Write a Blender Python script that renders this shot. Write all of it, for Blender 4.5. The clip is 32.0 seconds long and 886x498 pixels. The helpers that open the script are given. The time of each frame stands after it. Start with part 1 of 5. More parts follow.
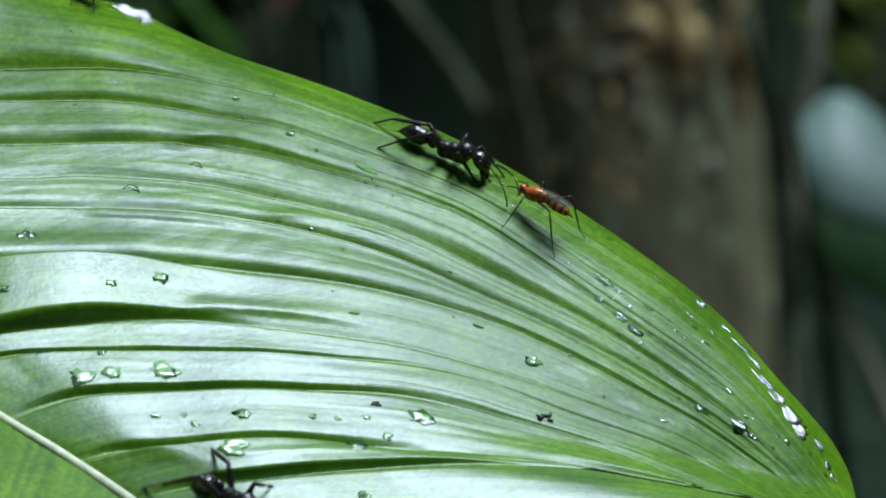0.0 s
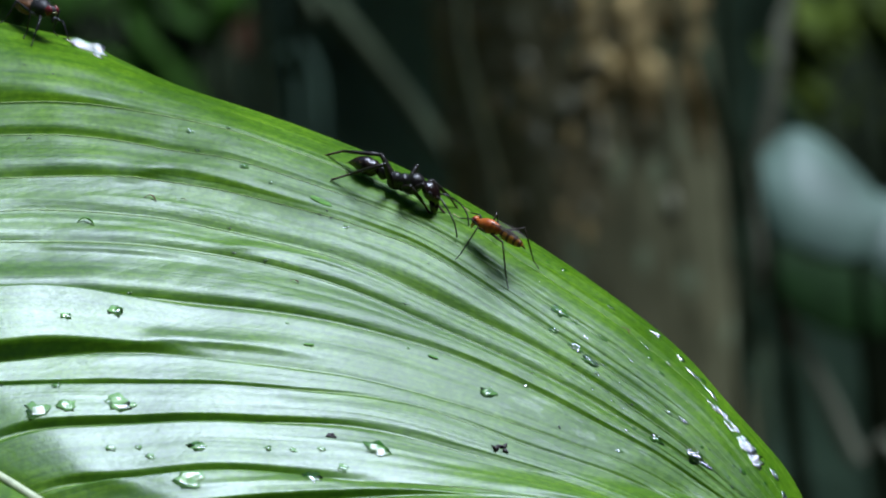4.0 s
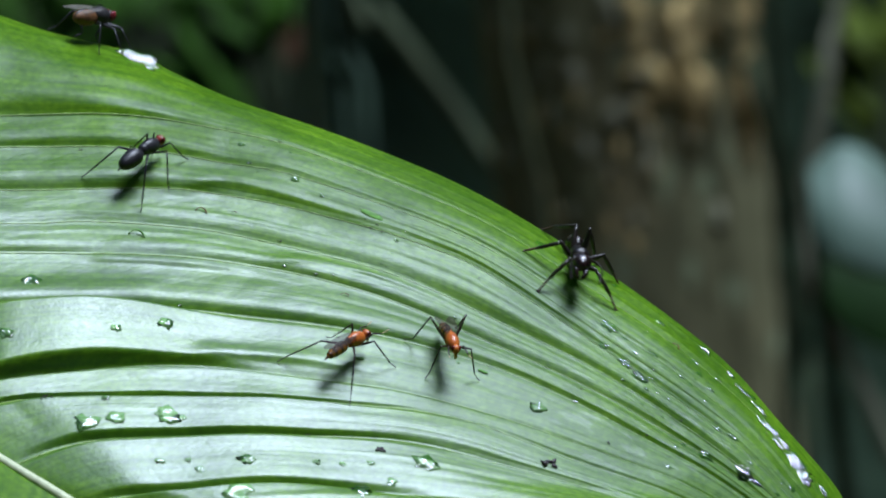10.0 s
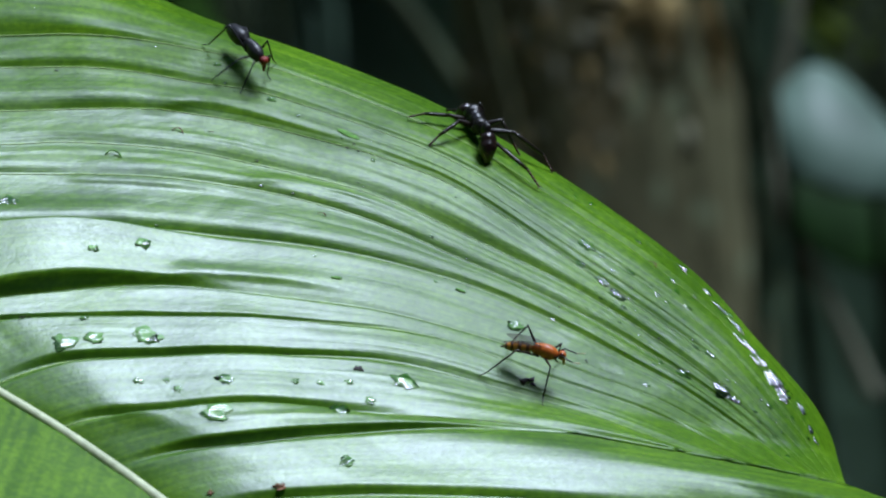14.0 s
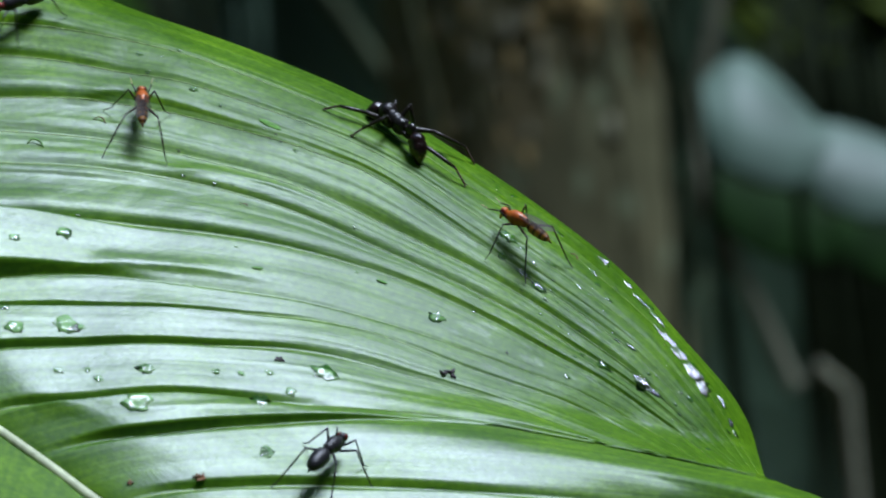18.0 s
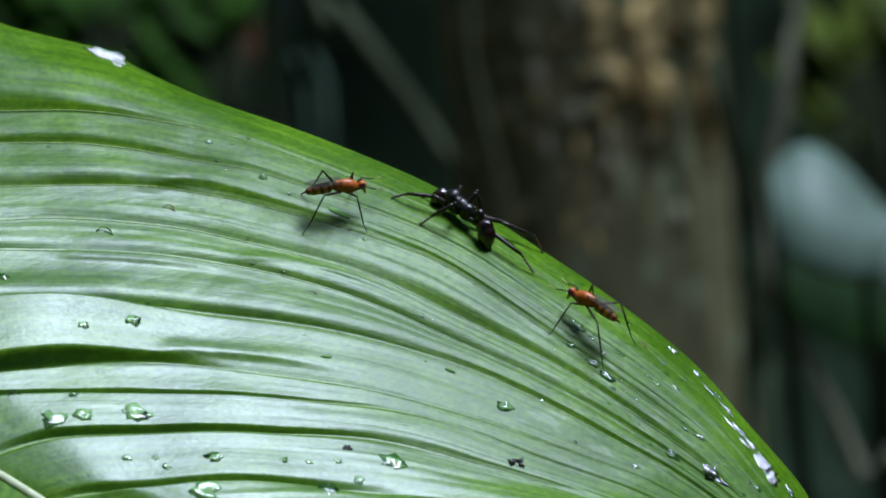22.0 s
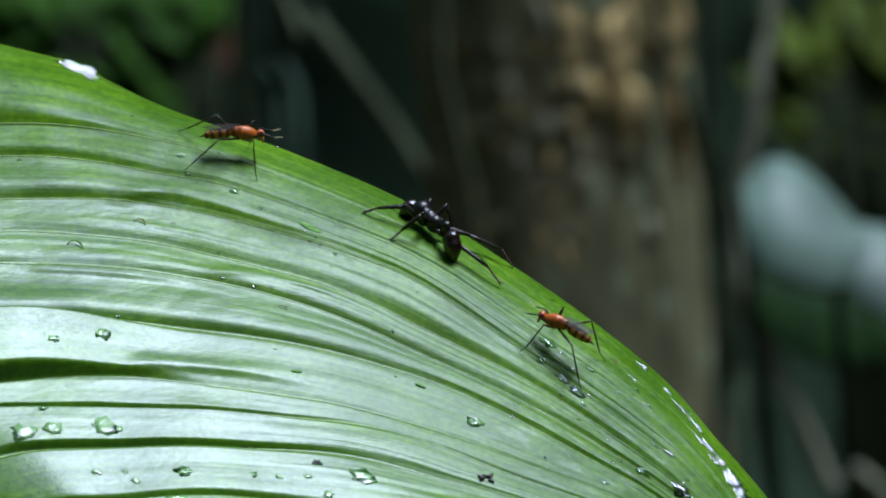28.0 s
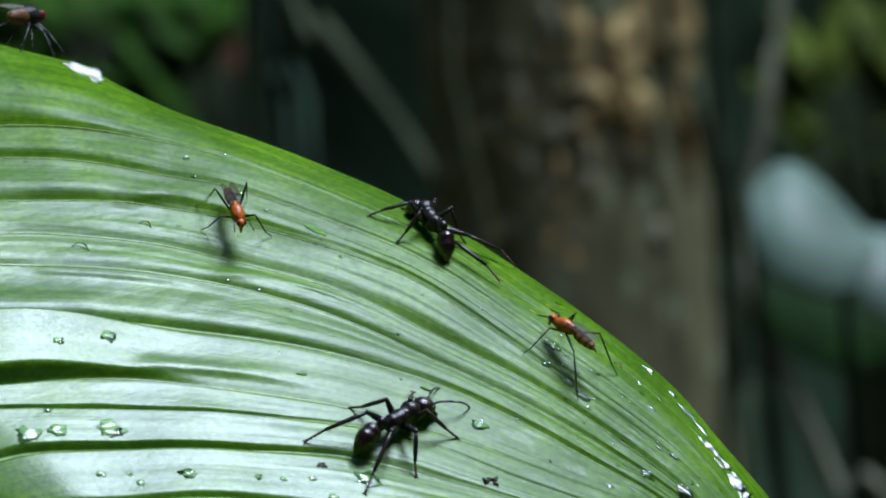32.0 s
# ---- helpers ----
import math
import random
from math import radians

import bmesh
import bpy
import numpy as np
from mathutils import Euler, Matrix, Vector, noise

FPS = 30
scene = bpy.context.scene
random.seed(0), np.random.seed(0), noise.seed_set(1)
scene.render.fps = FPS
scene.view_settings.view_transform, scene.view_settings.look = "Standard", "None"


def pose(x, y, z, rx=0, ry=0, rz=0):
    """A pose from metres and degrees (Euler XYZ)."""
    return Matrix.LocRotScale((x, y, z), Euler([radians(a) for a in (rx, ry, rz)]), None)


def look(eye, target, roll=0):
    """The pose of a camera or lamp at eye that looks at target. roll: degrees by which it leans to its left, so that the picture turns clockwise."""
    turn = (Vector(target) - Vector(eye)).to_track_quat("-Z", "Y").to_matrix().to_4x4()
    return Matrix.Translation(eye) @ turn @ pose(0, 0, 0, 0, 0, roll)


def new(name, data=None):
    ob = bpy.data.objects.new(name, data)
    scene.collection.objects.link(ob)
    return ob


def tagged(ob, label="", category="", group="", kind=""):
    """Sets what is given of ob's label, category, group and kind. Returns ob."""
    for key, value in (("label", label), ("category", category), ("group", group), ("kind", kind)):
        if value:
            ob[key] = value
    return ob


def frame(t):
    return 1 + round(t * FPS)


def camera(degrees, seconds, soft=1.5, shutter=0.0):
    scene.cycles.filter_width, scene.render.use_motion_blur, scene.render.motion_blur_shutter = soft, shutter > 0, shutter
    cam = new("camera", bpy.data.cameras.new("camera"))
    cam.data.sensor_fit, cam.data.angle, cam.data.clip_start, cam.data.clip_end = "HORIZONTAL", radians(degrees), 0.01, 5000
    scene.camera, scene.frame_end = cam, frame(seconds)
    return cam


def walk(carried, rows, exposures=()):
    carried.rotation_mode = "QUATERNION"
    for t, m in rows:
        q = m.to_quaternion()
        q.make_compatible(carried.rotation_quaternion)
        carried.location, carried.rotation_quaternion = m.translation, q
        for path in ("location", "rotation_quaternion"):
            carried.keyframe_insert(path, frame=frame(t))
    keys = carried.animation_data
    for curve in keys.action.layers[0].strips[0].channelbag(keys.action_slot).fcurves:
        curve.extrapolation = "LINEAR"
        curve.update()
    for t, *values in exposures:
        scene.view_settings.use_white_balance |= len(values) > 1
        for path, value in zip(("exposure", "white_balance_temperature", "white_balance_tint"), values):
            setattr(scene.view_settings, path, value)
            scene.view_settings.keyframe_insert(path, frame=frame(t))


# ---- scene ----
from mathutils import Quaternion

EXPOSURE, KELVIN, TINT = 0.33, 5300, 10
cam = camera(8.966, 32.0, 1.95, 0.5)
cam.data.dof.use_dof, cam.data.dof.focus_distance, cam.data.dof.aperture_fstop = True, 1.0, 31.0
walk(cam, [
    (0, pose(0.00000, -1.0, 1.40000, 90.0000, 0.0000, 0.0000)),
    (0.5, pose(0.00087, -1.0, 1.39917, 90.2138, 0.3228, -0.0232)),
    (1, pose(0.00135, -1.0, 1.39936, 90.3716, 0.2629, -0.1217)),
    (1.5, pose(0.00159, -1.0, 1.39903, 90.4550, 0.3691, -0.1281)),
    (2, pose(0.00264, -1.0, 1.39870, 90.3819, 0.4866, -0.1719)),
    (2.5, pose(0.00248, -1.0, 1.39846, 90.3892, 0.4483, -0.2023)),
    (4.5, pose(0.00151, -1.0, 1.39772, 90.4525, 0.2752, -0.4109)),
    (5, pose(0.00114, -1.0, 1.39754, 90.4573, 0.2123, -0.4341)),
    (5.5, pose(0.00018, -1.0, 1.39726, 90.4522, 0.1382, -0.5729)),
    (6, pose(0.00023, -1.0, 1.39730, 90.4799, -0.1152, -0.7258)),
    (6.5, pose(0.00074, -1.0, 1.39742, 90.4618, -0.0031, -0.8526)),
    (7, pose(-0.00004, -1.0, 1.39731, 90.4166, 0.0381, -0.6403)),
    (7.5, pose(-0.00018, -1.0, 1.39832, 90.4582, 0.1385, -0.3918)),
    (8, pose(-0.00051, -1.0, 1.39898, 90.6416, 0.1163, -0.0992)),
    (8.5, pose(-0.00030, -1.0, 1.39917, 90.7779, 0.0979, 0.0504)),
    (9, pose(0.00047, -1.0, 1.39854, 90.7479, 0.1584, 0.3309)),
    (9.5, pose(0.00153, -1.0, 1.39914, 90.6506, -0.0343, 0.2220)),
    (10, pose(0.00076, -1.0, 1.39887, 90.5297, -0.1067, 0.0923)),
    (10.5, pose(0.00094, -1.0, 1.39850, 90.3384, 0.0170, 0.0502)),
    (11, pose(0.00091, -1.0, 1.39908, 90.1874, 0.2936, 0.1850)),
    (11.5, pose(0.00118, -1.0, 1.39755, 90.1714, 0.2451, 0.2074)),
    (12, pose(0.00109, -1.0, 1.39747, 89.9971, 0.0972, -0.1891)),
    (12.5, pose(-0.00009, -1.0, 1.39719, 89.8727, 0.1685, -0.2307)),
    (13, pose(0.00029, -1.0, 1.39688, 89.7877, 0.2972, -0.1555)),
    (13.5, pose(-0.00083, -1.0, 1.39731, 89.6612, 0.3941, -0.1119)),
    (14, pose(-0.00110, -1.0, 1.39785, 89.7661, 0.1625, -0.2459)),
    (14.5, pose(-0.00038, -1.0, 1.39700, 89.9316, -0.0312, -0.5841)),
    (15, pose(0.00041, -1.0, 1.39652, 89.8492, -0.0890, -0.8862)),
    (15.5, pose(-0.00029, -1.0, 1.39785, 89.6658, -0.0010, -1.0081)),
    (17.5, pose(-0.00026, -1.0, 1.39740, 89.4979, -0.2296, -1.2713)),
    (18, pose(-0.00101, -1.0, 1.39843, 89.6453, -0.1942, -1.0354)),
    (18.5, pose(-0.00053, -1.0, 1.39890, 90.1080, -0.1234, -0.6138)),
    (19, pose(-0.00016, -1.0, 1.39995, 90.5326, -0.0805, -0.3036)),
    (19.5, pose(0.00044, -1.0, 1.39984, 90.7130, -0.0765, -0.2632)),
    (20, pose(0.00058, -1.0, 1.39951, 90.7141, -0.3383, -0.2266)),
    (20.5, pose(-0.00084, -1.0, 1.39915, 90.6141, -0.3844, -0.2584)),
    (21, pose(-0.00134, -1.0, 1.39865, 90.5536, -0.5023, -0.3107)),
    (21.5, pose(-0.00103, -1.0, 1.39862, 90.4929, -0.4378, -0.3897)),
    (22, pose(-0.00138, -1.0, 1.39882, 90.5191, -0.3674, -0.3591)),
    (22.5, pose(-0.00137, -1.0, 1.39919, 90.5548, -0.4880, -0.3640)),
    (23, pose(-0.00113, -1.0, 1.39880, 90.5165, -0.6228, -0.4031)),
    (23.5, pose(-0.00107, -1.0, 1.39866, 90.4923, -0.5888, -0.4426)),
    (24, pose(-0.00217, -1.0, 1.39876, 90.4845, -0.5594, -0.3574)),
    (24.5, pose(-0.00339, -1.0, 1.39905, 90.6576, -0.8089, -0.4266)),
    (25, pose(-0.00332, -1.0, 1.39886, 90.8311, -0.7623, -0.5362)),
    (25.5, pose(-0.00275, -1.0, 1.39932, 90.7900, -0.9407, -0.6916)),
    (26, pose(-0.00165, -1.0, 1.39936, 90.7831, -0.7660, -0.7910)),
    (26.5, pose(-0.00224, -1.0, 1.39935, 90.6714, -0.7795, -0.7372)),
    (28.5, pose(-0.00084, -1.0, 1.40000, 90.6137, -0.6137, -0.6109)),
    (29, pose(-0.00125, -1.0, 1.39957, 90.6539, -0.6861, -0.5065)),
    (29.5, pose(-0.00112, -1.0, 1.39967, 90.5904, -0.7118, -0.4504)),
    (30, pose(-0.00067, -1.0, 1.39995, 90.6023, -0.8089, -0.5356)),
    (30.5, pose(-0.00081, -1.0, 1.39933, 90.6010, -0.7475, -0.5362)),
    (31, pose(-0.00140, -1.0, 1.40015, 90.6372, -0.7257, -0.5631)),
    (31.5, pose(-0.00127, -1.0, 1.40066, 90.7472, -0.7635, -0.5184)),
    (32, pose(-0.00037, -1.0, 1.39956, 90.6627, -0.7762, -0.5475)),
], [(t, EXPOSURE + d, KELVIN, TINT) for t, d in ((0, 0.03), (9, 0.03), (12, -0.1), (17, -0.12), (19, -0.14), (23, -0.14), (26, -0.05), (29, 0.02), (32, 0.02))])

# ---- light ----
SUN_EL, SUN_AZ = 72.0, 118.0     # degrees above the horizon, clockwise from +y
world = bpy.data.worlds.new("sky")
scene.world = world
world.use_nodes = True
sky = world.node_tree.nodes.new("ShaderNodeTexSky")
sky.sky_type, sky.sun_disc = "NISHITA", False
sky.sun_elevation, sky.sun_rotation = radians(SUN_EL), radians(SUN_AZ)
back = world.node_tree.nodes["Background"]
back.inputs["Strength"].default_value = 0.11
world.node_tree.links.new(sky.outputs["Color"], back.inputs["Color"])
sun = new("sun", bpy.data.lights.new("sun", "SUN"))
sun.data.energy, sun.data.angle, sun.data.color = 4.0, radians(24.0), (1.0, 0.985, 0.96)
e, z = radians(SUN_EL), radians(SUN_AZ)
sun.matrix_basis = look((0, 0, 5), Vector((0, 0, 5)) - Vector((math.sin(z) * math.cos(e), math.cos(z) * math.cos(e), math.sin(e))))


# ---- materials ----
def material(name, color, rough=0.5, metal=0.0, spec=0.5, vary=0.25, scale=400.0, bump=0.0, bump_scale=1500.0, coat=0.0, alt=None, stretch=(1, 1, 1)):
    """Principled surface with two scales of colour variation and fine relief, in object space."""
    m = bpy.data.materials.new(name)
    m.use_nodes = True
    n, l = m.node_tree.nodes, m.node_tree.links
    p = n["Principled BSDF"]
    tc, mp = n.new("ShaderNodeTexCoord"), n.new("ShaderNodeMapping")
    mp.inputs["Scale"].default_value = stretch
    l.new(tc.outputs["Object"], mp.inputs["Vector"])
    big, fine = n.new("ShaderNodeTexNoise"), n.new("ShaderNodeTexNoise")
    big.inputs["Scale"].default_value, fine.inputs["Scale"].default_value = scale * 0.25, scale
    big.inputs["Detail"].default_value = fine.inputs["Detail"].default_value = 4
    for t in (big, fine):
        l.new(mp.outputs["Vector"], t.inputs["Vector"])
    mix = n.new("ShaderNodeMath")
    mix.operation = "ADD"
    l.new(big.outputs["Fac"], mix.inputs[0])
    l.new(fine.outputs["Fac"], mix.inputs[1])
    ramp = n.new("ShaderNodeValToRGB")
    c = Vector(color)
    a = Vector(alt) if alt else c * (1 + vary)
    ramp.color_ramp.elements[0].position, ramp.color_ramp.elements[0].color = 0.35, (*(c * (1 - vary)), 1)
    ramp.color_ramp.elements[1].position, ramp.color_ramp.elements[1].color = 0.65, (*a, 1)
    half = n.new("ShaderNodeMath")
    half.operation, half.inputs[1].default_value = "MULTIPLY", 0.5
    l.new(mix.outputs[0], half.inputs[0])
    l.new(half.outputs[0], ramp.inputs["Fac"])
    l.new(ramp.outputs["Color"], p.inputs["Base Color"])
    p.inputs["Roughness"].default_value, p.inputs["Metallic"].default_value = rough, metal
    p.inputs["Specular IOR Level"].default_value, p.inputs["Coat Weight"].default_value = spec, coat
    if bump:
        t, b = n.new("ShaderNodeTexNoise"), n.new("ShaderNodeBump")
        t.inputs["Scale"].default_value, t.inputs["Detail"].default_value = bump_scale, 3
        b.inputs["Strength"].default_value, b.inputs["Distance"].default_value = bump, 0.4 / bump_scale
        l.new(mp.outputs["Vector"], t.inputs["Vector"])
        l.new(t.outputs["Fac"], b.inputs["Height"])
        l.new(b.outputs["Normal"], p.inputs["Normal"])
    return m


def translucent(m, color, share):
    """Lets part of the light through a thin sheet."""
    n, l = m.node_tree.nodes, m.node_tree.links
    t, mix = n.new("ShaderNodeBsdfTranslucent"), n.new("ShaderNodeMixShader")
    t.inputs["Color"].default_value = (*color, 1)
    mix.inputs["Fac"].default_value = share
    l.new(n["Principled BSDF"].outputs[0], mix.inputs[1])
    l.new(t.outputs[0], mix.inputs[2])
    l.new(mix.outputs[0], n["Material Output"].inputs["Surface"])
    return m


def leaf_material():
    """Waxy green blade: fine parallel veins along the sheet, blotches, a satin wax film."""
    m = bpy.data.materials.new("waxy_leaf")
    m.use_nodes = True
    n, l = m.node_tree.nodes, m.node_tree.links
    p = n["Principled BSDF"]
    uv = n.new("ShaderNodeUVMap")
    uv.uv_map = "veins"

    def stripes(sx, sy, detail, skew=0):
        mp, t = n.new("ShaderNodeMapping"), n.new("ShaderNodeTexNoise")
        mp.vector_type = "TEXTURE" if skew else "POINT"
        mp.inputs["Scale"].default_value = (1 / sx, 1 / sy, 1) if skew else (sx, sy, 1)
        mp.inputs["Rotation"].default_value = (0, 0, radians(skew))
        t.inputs["Scale"].default_value, t.inputs["Detail"].default_value = 1.0, detail
        l.new(uv.outputs["UV"], mp.inputs["Vector"])
        l.new(mp.outputs["Vector"], t.inputs["Vector"])
        return t.outputs["Fac"]

    def blotch(scale, detail):
        tc, t = n.new("ShaderNodeTexCoord"), n.new("ShaderNodeTexNoise")
        t.inputs["Scale"].default_value, t.inputs["Detail"].default_value = scale, detail
        l.new(tc.outputs["Object"], t.inputs["Vector"])
        return t.outputs["Fac"]

    def blend(fac, lo, hi, c0, c1):
        r = n.new("ShaderNodeValToRGB")
        r.color_ramp.elements[0].position, r.color_ramp.elements[0].color = lo, (*c0, 1)
        r.color_ramp.elements[1].position, r.color_ramp.elements[1].color = hi, (*c1, 1)
        l.new(fac, r.inputs["Fac"])
        return r.outputs["Color"]

    lines, broad, patch, grit = stripes(18, 0.3, 4), stripes(5, 0.25, 2), blotch(60, 3), blotch(1500, 3)
    strokes = stripes(9, 1.2, 3, 20)
    mul = n.new("ShaderNodeMix")
    mul.data_type, mul.blend_type, mul.inputs["Factor"].default_value = "RGBA", "MULTIPLY", 1.0
    l.new(blend(patch, 0.35, 0.7, LEAF_DARK, LEAF_LIGHT), mul.inputs["A"])
    l.new(blend(lines, 0.38, 0.6, (0.6, 0.7, 0.52), (1.0, 1.0, 1.0)), mul.inputs["B"])
    fleck = n.new("ShaderNodeMix")
    fleck.data_type, fleck.blend_type, fleck.inputs["Factor"].default_value = "RGBA", "MULTIPLY", 1.0
    l.new(mul.outputs["Result"], fleck.inputs["A"])
    l.new(blend(blotch(900, 4), 0.38, 0.62, (0.68, 0.74, 0.6), (1.12, 1.08, 1.1)), fleck.inputs["B"])
    l.new(fleck.outputs["Result"], p.inputs["Base Color"])
    both = n.new("ShaderNodeMath")
    both.operation, both.use_clamp = "MULTIPLY_ADD", True
    both.inputs[1].default_value = 0.5
    half = n.new("ShaderNodeMath")
    half.operation, half.inputs[1].default_value = "MULTIPLY", 0.5
    l.new(broad, half.inputs[0])
    l.new(blotch(1300, 4), both.inputs[0])
    l.new(half.outputs[0], both.inputs[2])
    satin = blend(both.outputs[0], 0.36, 0.64, (LEAF_ROUGH - 0.03,) * 3, (LEAF_ROUGH + 0.05,) * 3)
    # a wet film in streaks, on the half towards the margin: smooth, so it loses the satin sheen
    split, reach, film, wet = n.new("ShaderNodeSeparateXYZ"), n.new("ShaderNodeMapRange"), n.new("ShaderNodeMath"), n.new("ShaderNodeMix")
    l.new(uv.outputs["UV"], split.inputs[0])
    reach.inputs["From Min"].default_value, reach.inputs["From Max"].default_value = 11.0, 14.0
    l.new(split.outputs["Y"], reach.inputs["Value"])
    film.operation = "MULTIPLY"
    l.new(reach.outputs[0], film.inputs[0])
    l.new(blend(stripes(3.2, 1.5, 5), 0.53, 0.6, (0,) * 3, (1,) * 3), film.inputs[1])
    # dried films with clear edges, duller than the wax, between the upper veins
    upper, dull, dry = n.new("ShaderNodeMapRange"), n.new("ShaderNodeMath"), n.new("ShaderNodeMix")
    upper.inputs["From Min"].default_value, upper.inputs["From Max"].default_value = 6.2, 4.6
    l.new(split.outputs["X"], upper.inputs["Value"])
    dull.operation = "MULTIPLY"
    l.new(upper.outputs[0], dull.inputs[0])
    l.new(blend(stripes(2.3, 0.8, 5), 0.5, 0.6, (0,) * 3, (1,) * 3), dull.inputs[1])
    dry.data_type = "RGBA"
    # the wax is duller on the half towards the margin
    half_way, more = n.new("ShaderNodeMapRange"), n.new("ShaderNodeMath")
    half_way.inputs["From Min"].default_value, half_way.inputs["From Max"].default_value, half_way.inputs["To Max"].default_value = 6.5, 11.0, 0.65
    l.new(split.outputs["Y"], half_way.inputs["Value"])
    more.operation = "MAXIMUM"
    l.new(half_way.outputs[0], more.inputs[0])
    l.new(dull.outputs[0], more.inputs[1])
    l.new(more.outputs[0], dry.inputs["Factor"])
    l.new(satin, dry.inputs["A"])
    dry.inputs["B"].default_value = (0.5, 0.5, 0.5, 1)
    wet.data_type = "RGBA"
    l.new(film.outputs[0], wet.inputs["Factor"])
    l.new(dry.outputs["Result"], wet.inputs["A"])
    wet.inputs["B"].default_value = (0.35, 0.35, 0.35, 1)
    l.new(wet.outputs["Result"], p.inputs["Roughness"])
    # sheen placed by hand: specular strong near the midrib, weak towards tip and upper margin
    tip, top, thin, wax = (n.new(w) for w in ("ShaderNodeMapRange", "ShaderNodeMapRange", "ShaderNodeMath", "ShaderNodeMapRange"))
    tip.inputs["From Min"].default_value, tip.inputs["From Max"].default_value, tip.inputs["To Max"].default_value = 7.5, 15.0, 0.86
    top.inputs["From Min"].default_value, top.inputs["From Max"].default_value, top.inputs["To Max"].default_value = 4.7, 1.4, 0.92
    l.new(split.outputs["Y"], tip.inputs["Value"])
    l.new(split.outputs["X"], top.inputs["Value"])
    thin.operation = "MAXIMUM"
    l.new(tip.outputs[0], thin.inputs[0])
    l.new(top.outputs[0], thin.inputs[1])
    wax.inputs["To Min"].default_value, wax.inputs["To Max"].default_value = LEAF_SPEC, 0.22 * LEAF_SPEC
    l.new(thin.outputs[0], wax.inputs["Value"])
    l.new(wax.outputs[0], p.inputs["Specular IOR Level"])
    # cool specular colour stands in for blue sky reflected on the blade
    p.inputs["Specular Tint"].default_value = (0.92, 0.97, 1.0, 1)
    b0, b1, b2, b3 = (n.new("ShaderNodeBump") for _ in range(4))
    b0.inputs["Strength"].default_value, b0.inputs["Distance"].default_value = 0.06, 0.0012
    l.new(blotch(160, 3), b0.inputs["Height"])
    l.new(b0.outputs["Normal"], b1.inputs["Normal"])
    b1.inputs["Strength"].default_value, b1.inputs["Distance"].default_value = 0.22, 0.00018
    b2.inputs["Strength"].default_value, b2.inputs["Distance"].default_value = 0.28, 0.00012
    b3.inputs["Strength"].default_value, b3.inputs["Distance"].default_value = 0.25, 0.0002
    l.new(strokes, b3.inputs["Height"])
    l.new(lines, b1.inputs["Height"])
    l.new(grit, b2.inputs["Height"])
    l.new(b1.outputs["Normal"], b2.inputs["Normal"])
    l.new(b2.outputs["Normal"], b3.inputs["Normal"])
    l.new(b3.outputs["Normal"], p.inputs["Normal"])
    return translucent(m, (0.22, 0.5, 0.01), 0.26)


def water_material():
    """Clear thin water: the leaf shows through, the sky glints on it."""
    m = bpy.data.materials.new("water")
    m.use_nodes = True
    n, l = m.node_tree.nodes, m.node_tree.links
    n.remove(n["Principled BSDF"])
    clear, shine, mix, rim = n.new("ShaderNodeBsdfTransparent"), n.new("ShaderNodeBsdfGlossy"), n.new("ShaderNodeMixShader"), n.new("ShaderNodeFresnel")
    clear.inputs["Color"].default_value = (0.72, 0.88, 0.6, 1)
    shine.inputs["Roughness"].default_value = 0.12
    rim.inputs["IOR"].default_value = 1.5
    tc, ripple, rough = n.new("ShaderNodeTexCoord"), n.new("ShaderNodeTexNoise"), n.new("ShaderNodeBump")
    ripple.inputs["Scale"].default_value, ripple.inputs["Detail"].default_value = 1100, 2
    rough.inputs["Strength"].default_value, rough.inputs["Distance"].default_value = 0.4, 0.0003
    l.new(tc.outputs["Object"], ripple.inputs["Vector"])
    l.new(ripple.outputs["Fac"], rough.inputs["Height"])
    l.new(rough.outputs["Normal"], shine.inputs["Normal"])
    l.new(rough.outputs["Normal"], rim.inputs["Normal"])
    l.new(rim.outputs[0], mix.inputs["Fac"])
    l.new(clear.outputs[0], mix.inputs[1])
    l.new(shine.outputs[0], mix.inputs[2])
    l.new(mix.outputs[0], n["Material Output"].inputs["Surface"])
    return m


def bark_material():
    """Grey-brown bark in long ridges with tan and whitish lichen and a little moss."""
    m = material("mossy_bark", (0.13, 0.13, 0.066), 0.85, spec=0.1, vary=0.35, scale=60, bump=1.0, bump_scale=90, alt=(0.155, 0.15, 0.078), stretch=(1, 1, 0.3))
    n, l = m.node_tree.nodes, m.node_tree.links
    tc, mp = n.new("ShaderNodeTexCoord"), n.new("ShaderNodeMapping")
    mp.inputs["Scale"].default_value = (1, 1, 0.55)
    l.new(tc.outputs["Object"], mp.inputs["Vector"])
    color = n["Color Ramp"].outputs["Color"]
    for scale, lo, hi, tint in ((16, 0.54, 0.7, (0.18, 0.15, 0.075)), (60, 0.58, 0.66, (0.22, 0.26, 0.15)), (9, 0.52, 0.7, (0.075, 0.095, 0.045))):
        t, r, x = n.new("ShaderNodeTexNoise"), n.new("ShaderNodeMapRange"), n.new("ShaderNodeMix")
        t.inputs["Scale"].default_value, t.inputs["Detail"].default_value = scale, 5
        l.new(mp.outputs["Vector"], t.inputs["Vector"])
        r.inputs["From Min"].default_value, r.inputs["From Max"].default_value, r.inputs["To Max"].default_value = lo, hi, 0.75
        l.new(t.outputs["Fac"], r.inputs["Value"])
        x.data_type, x.inputs["B"].default_value = "RGBA", (*tint, 1)
        l.new(r.outputs[0], x.inputs["Factor"])
        l.new(color, x.inputs["A"])
        color = x.outputs["Result"]
    l.new(color, n["Principled BSDF"].inputs["Base Color"])
    return m


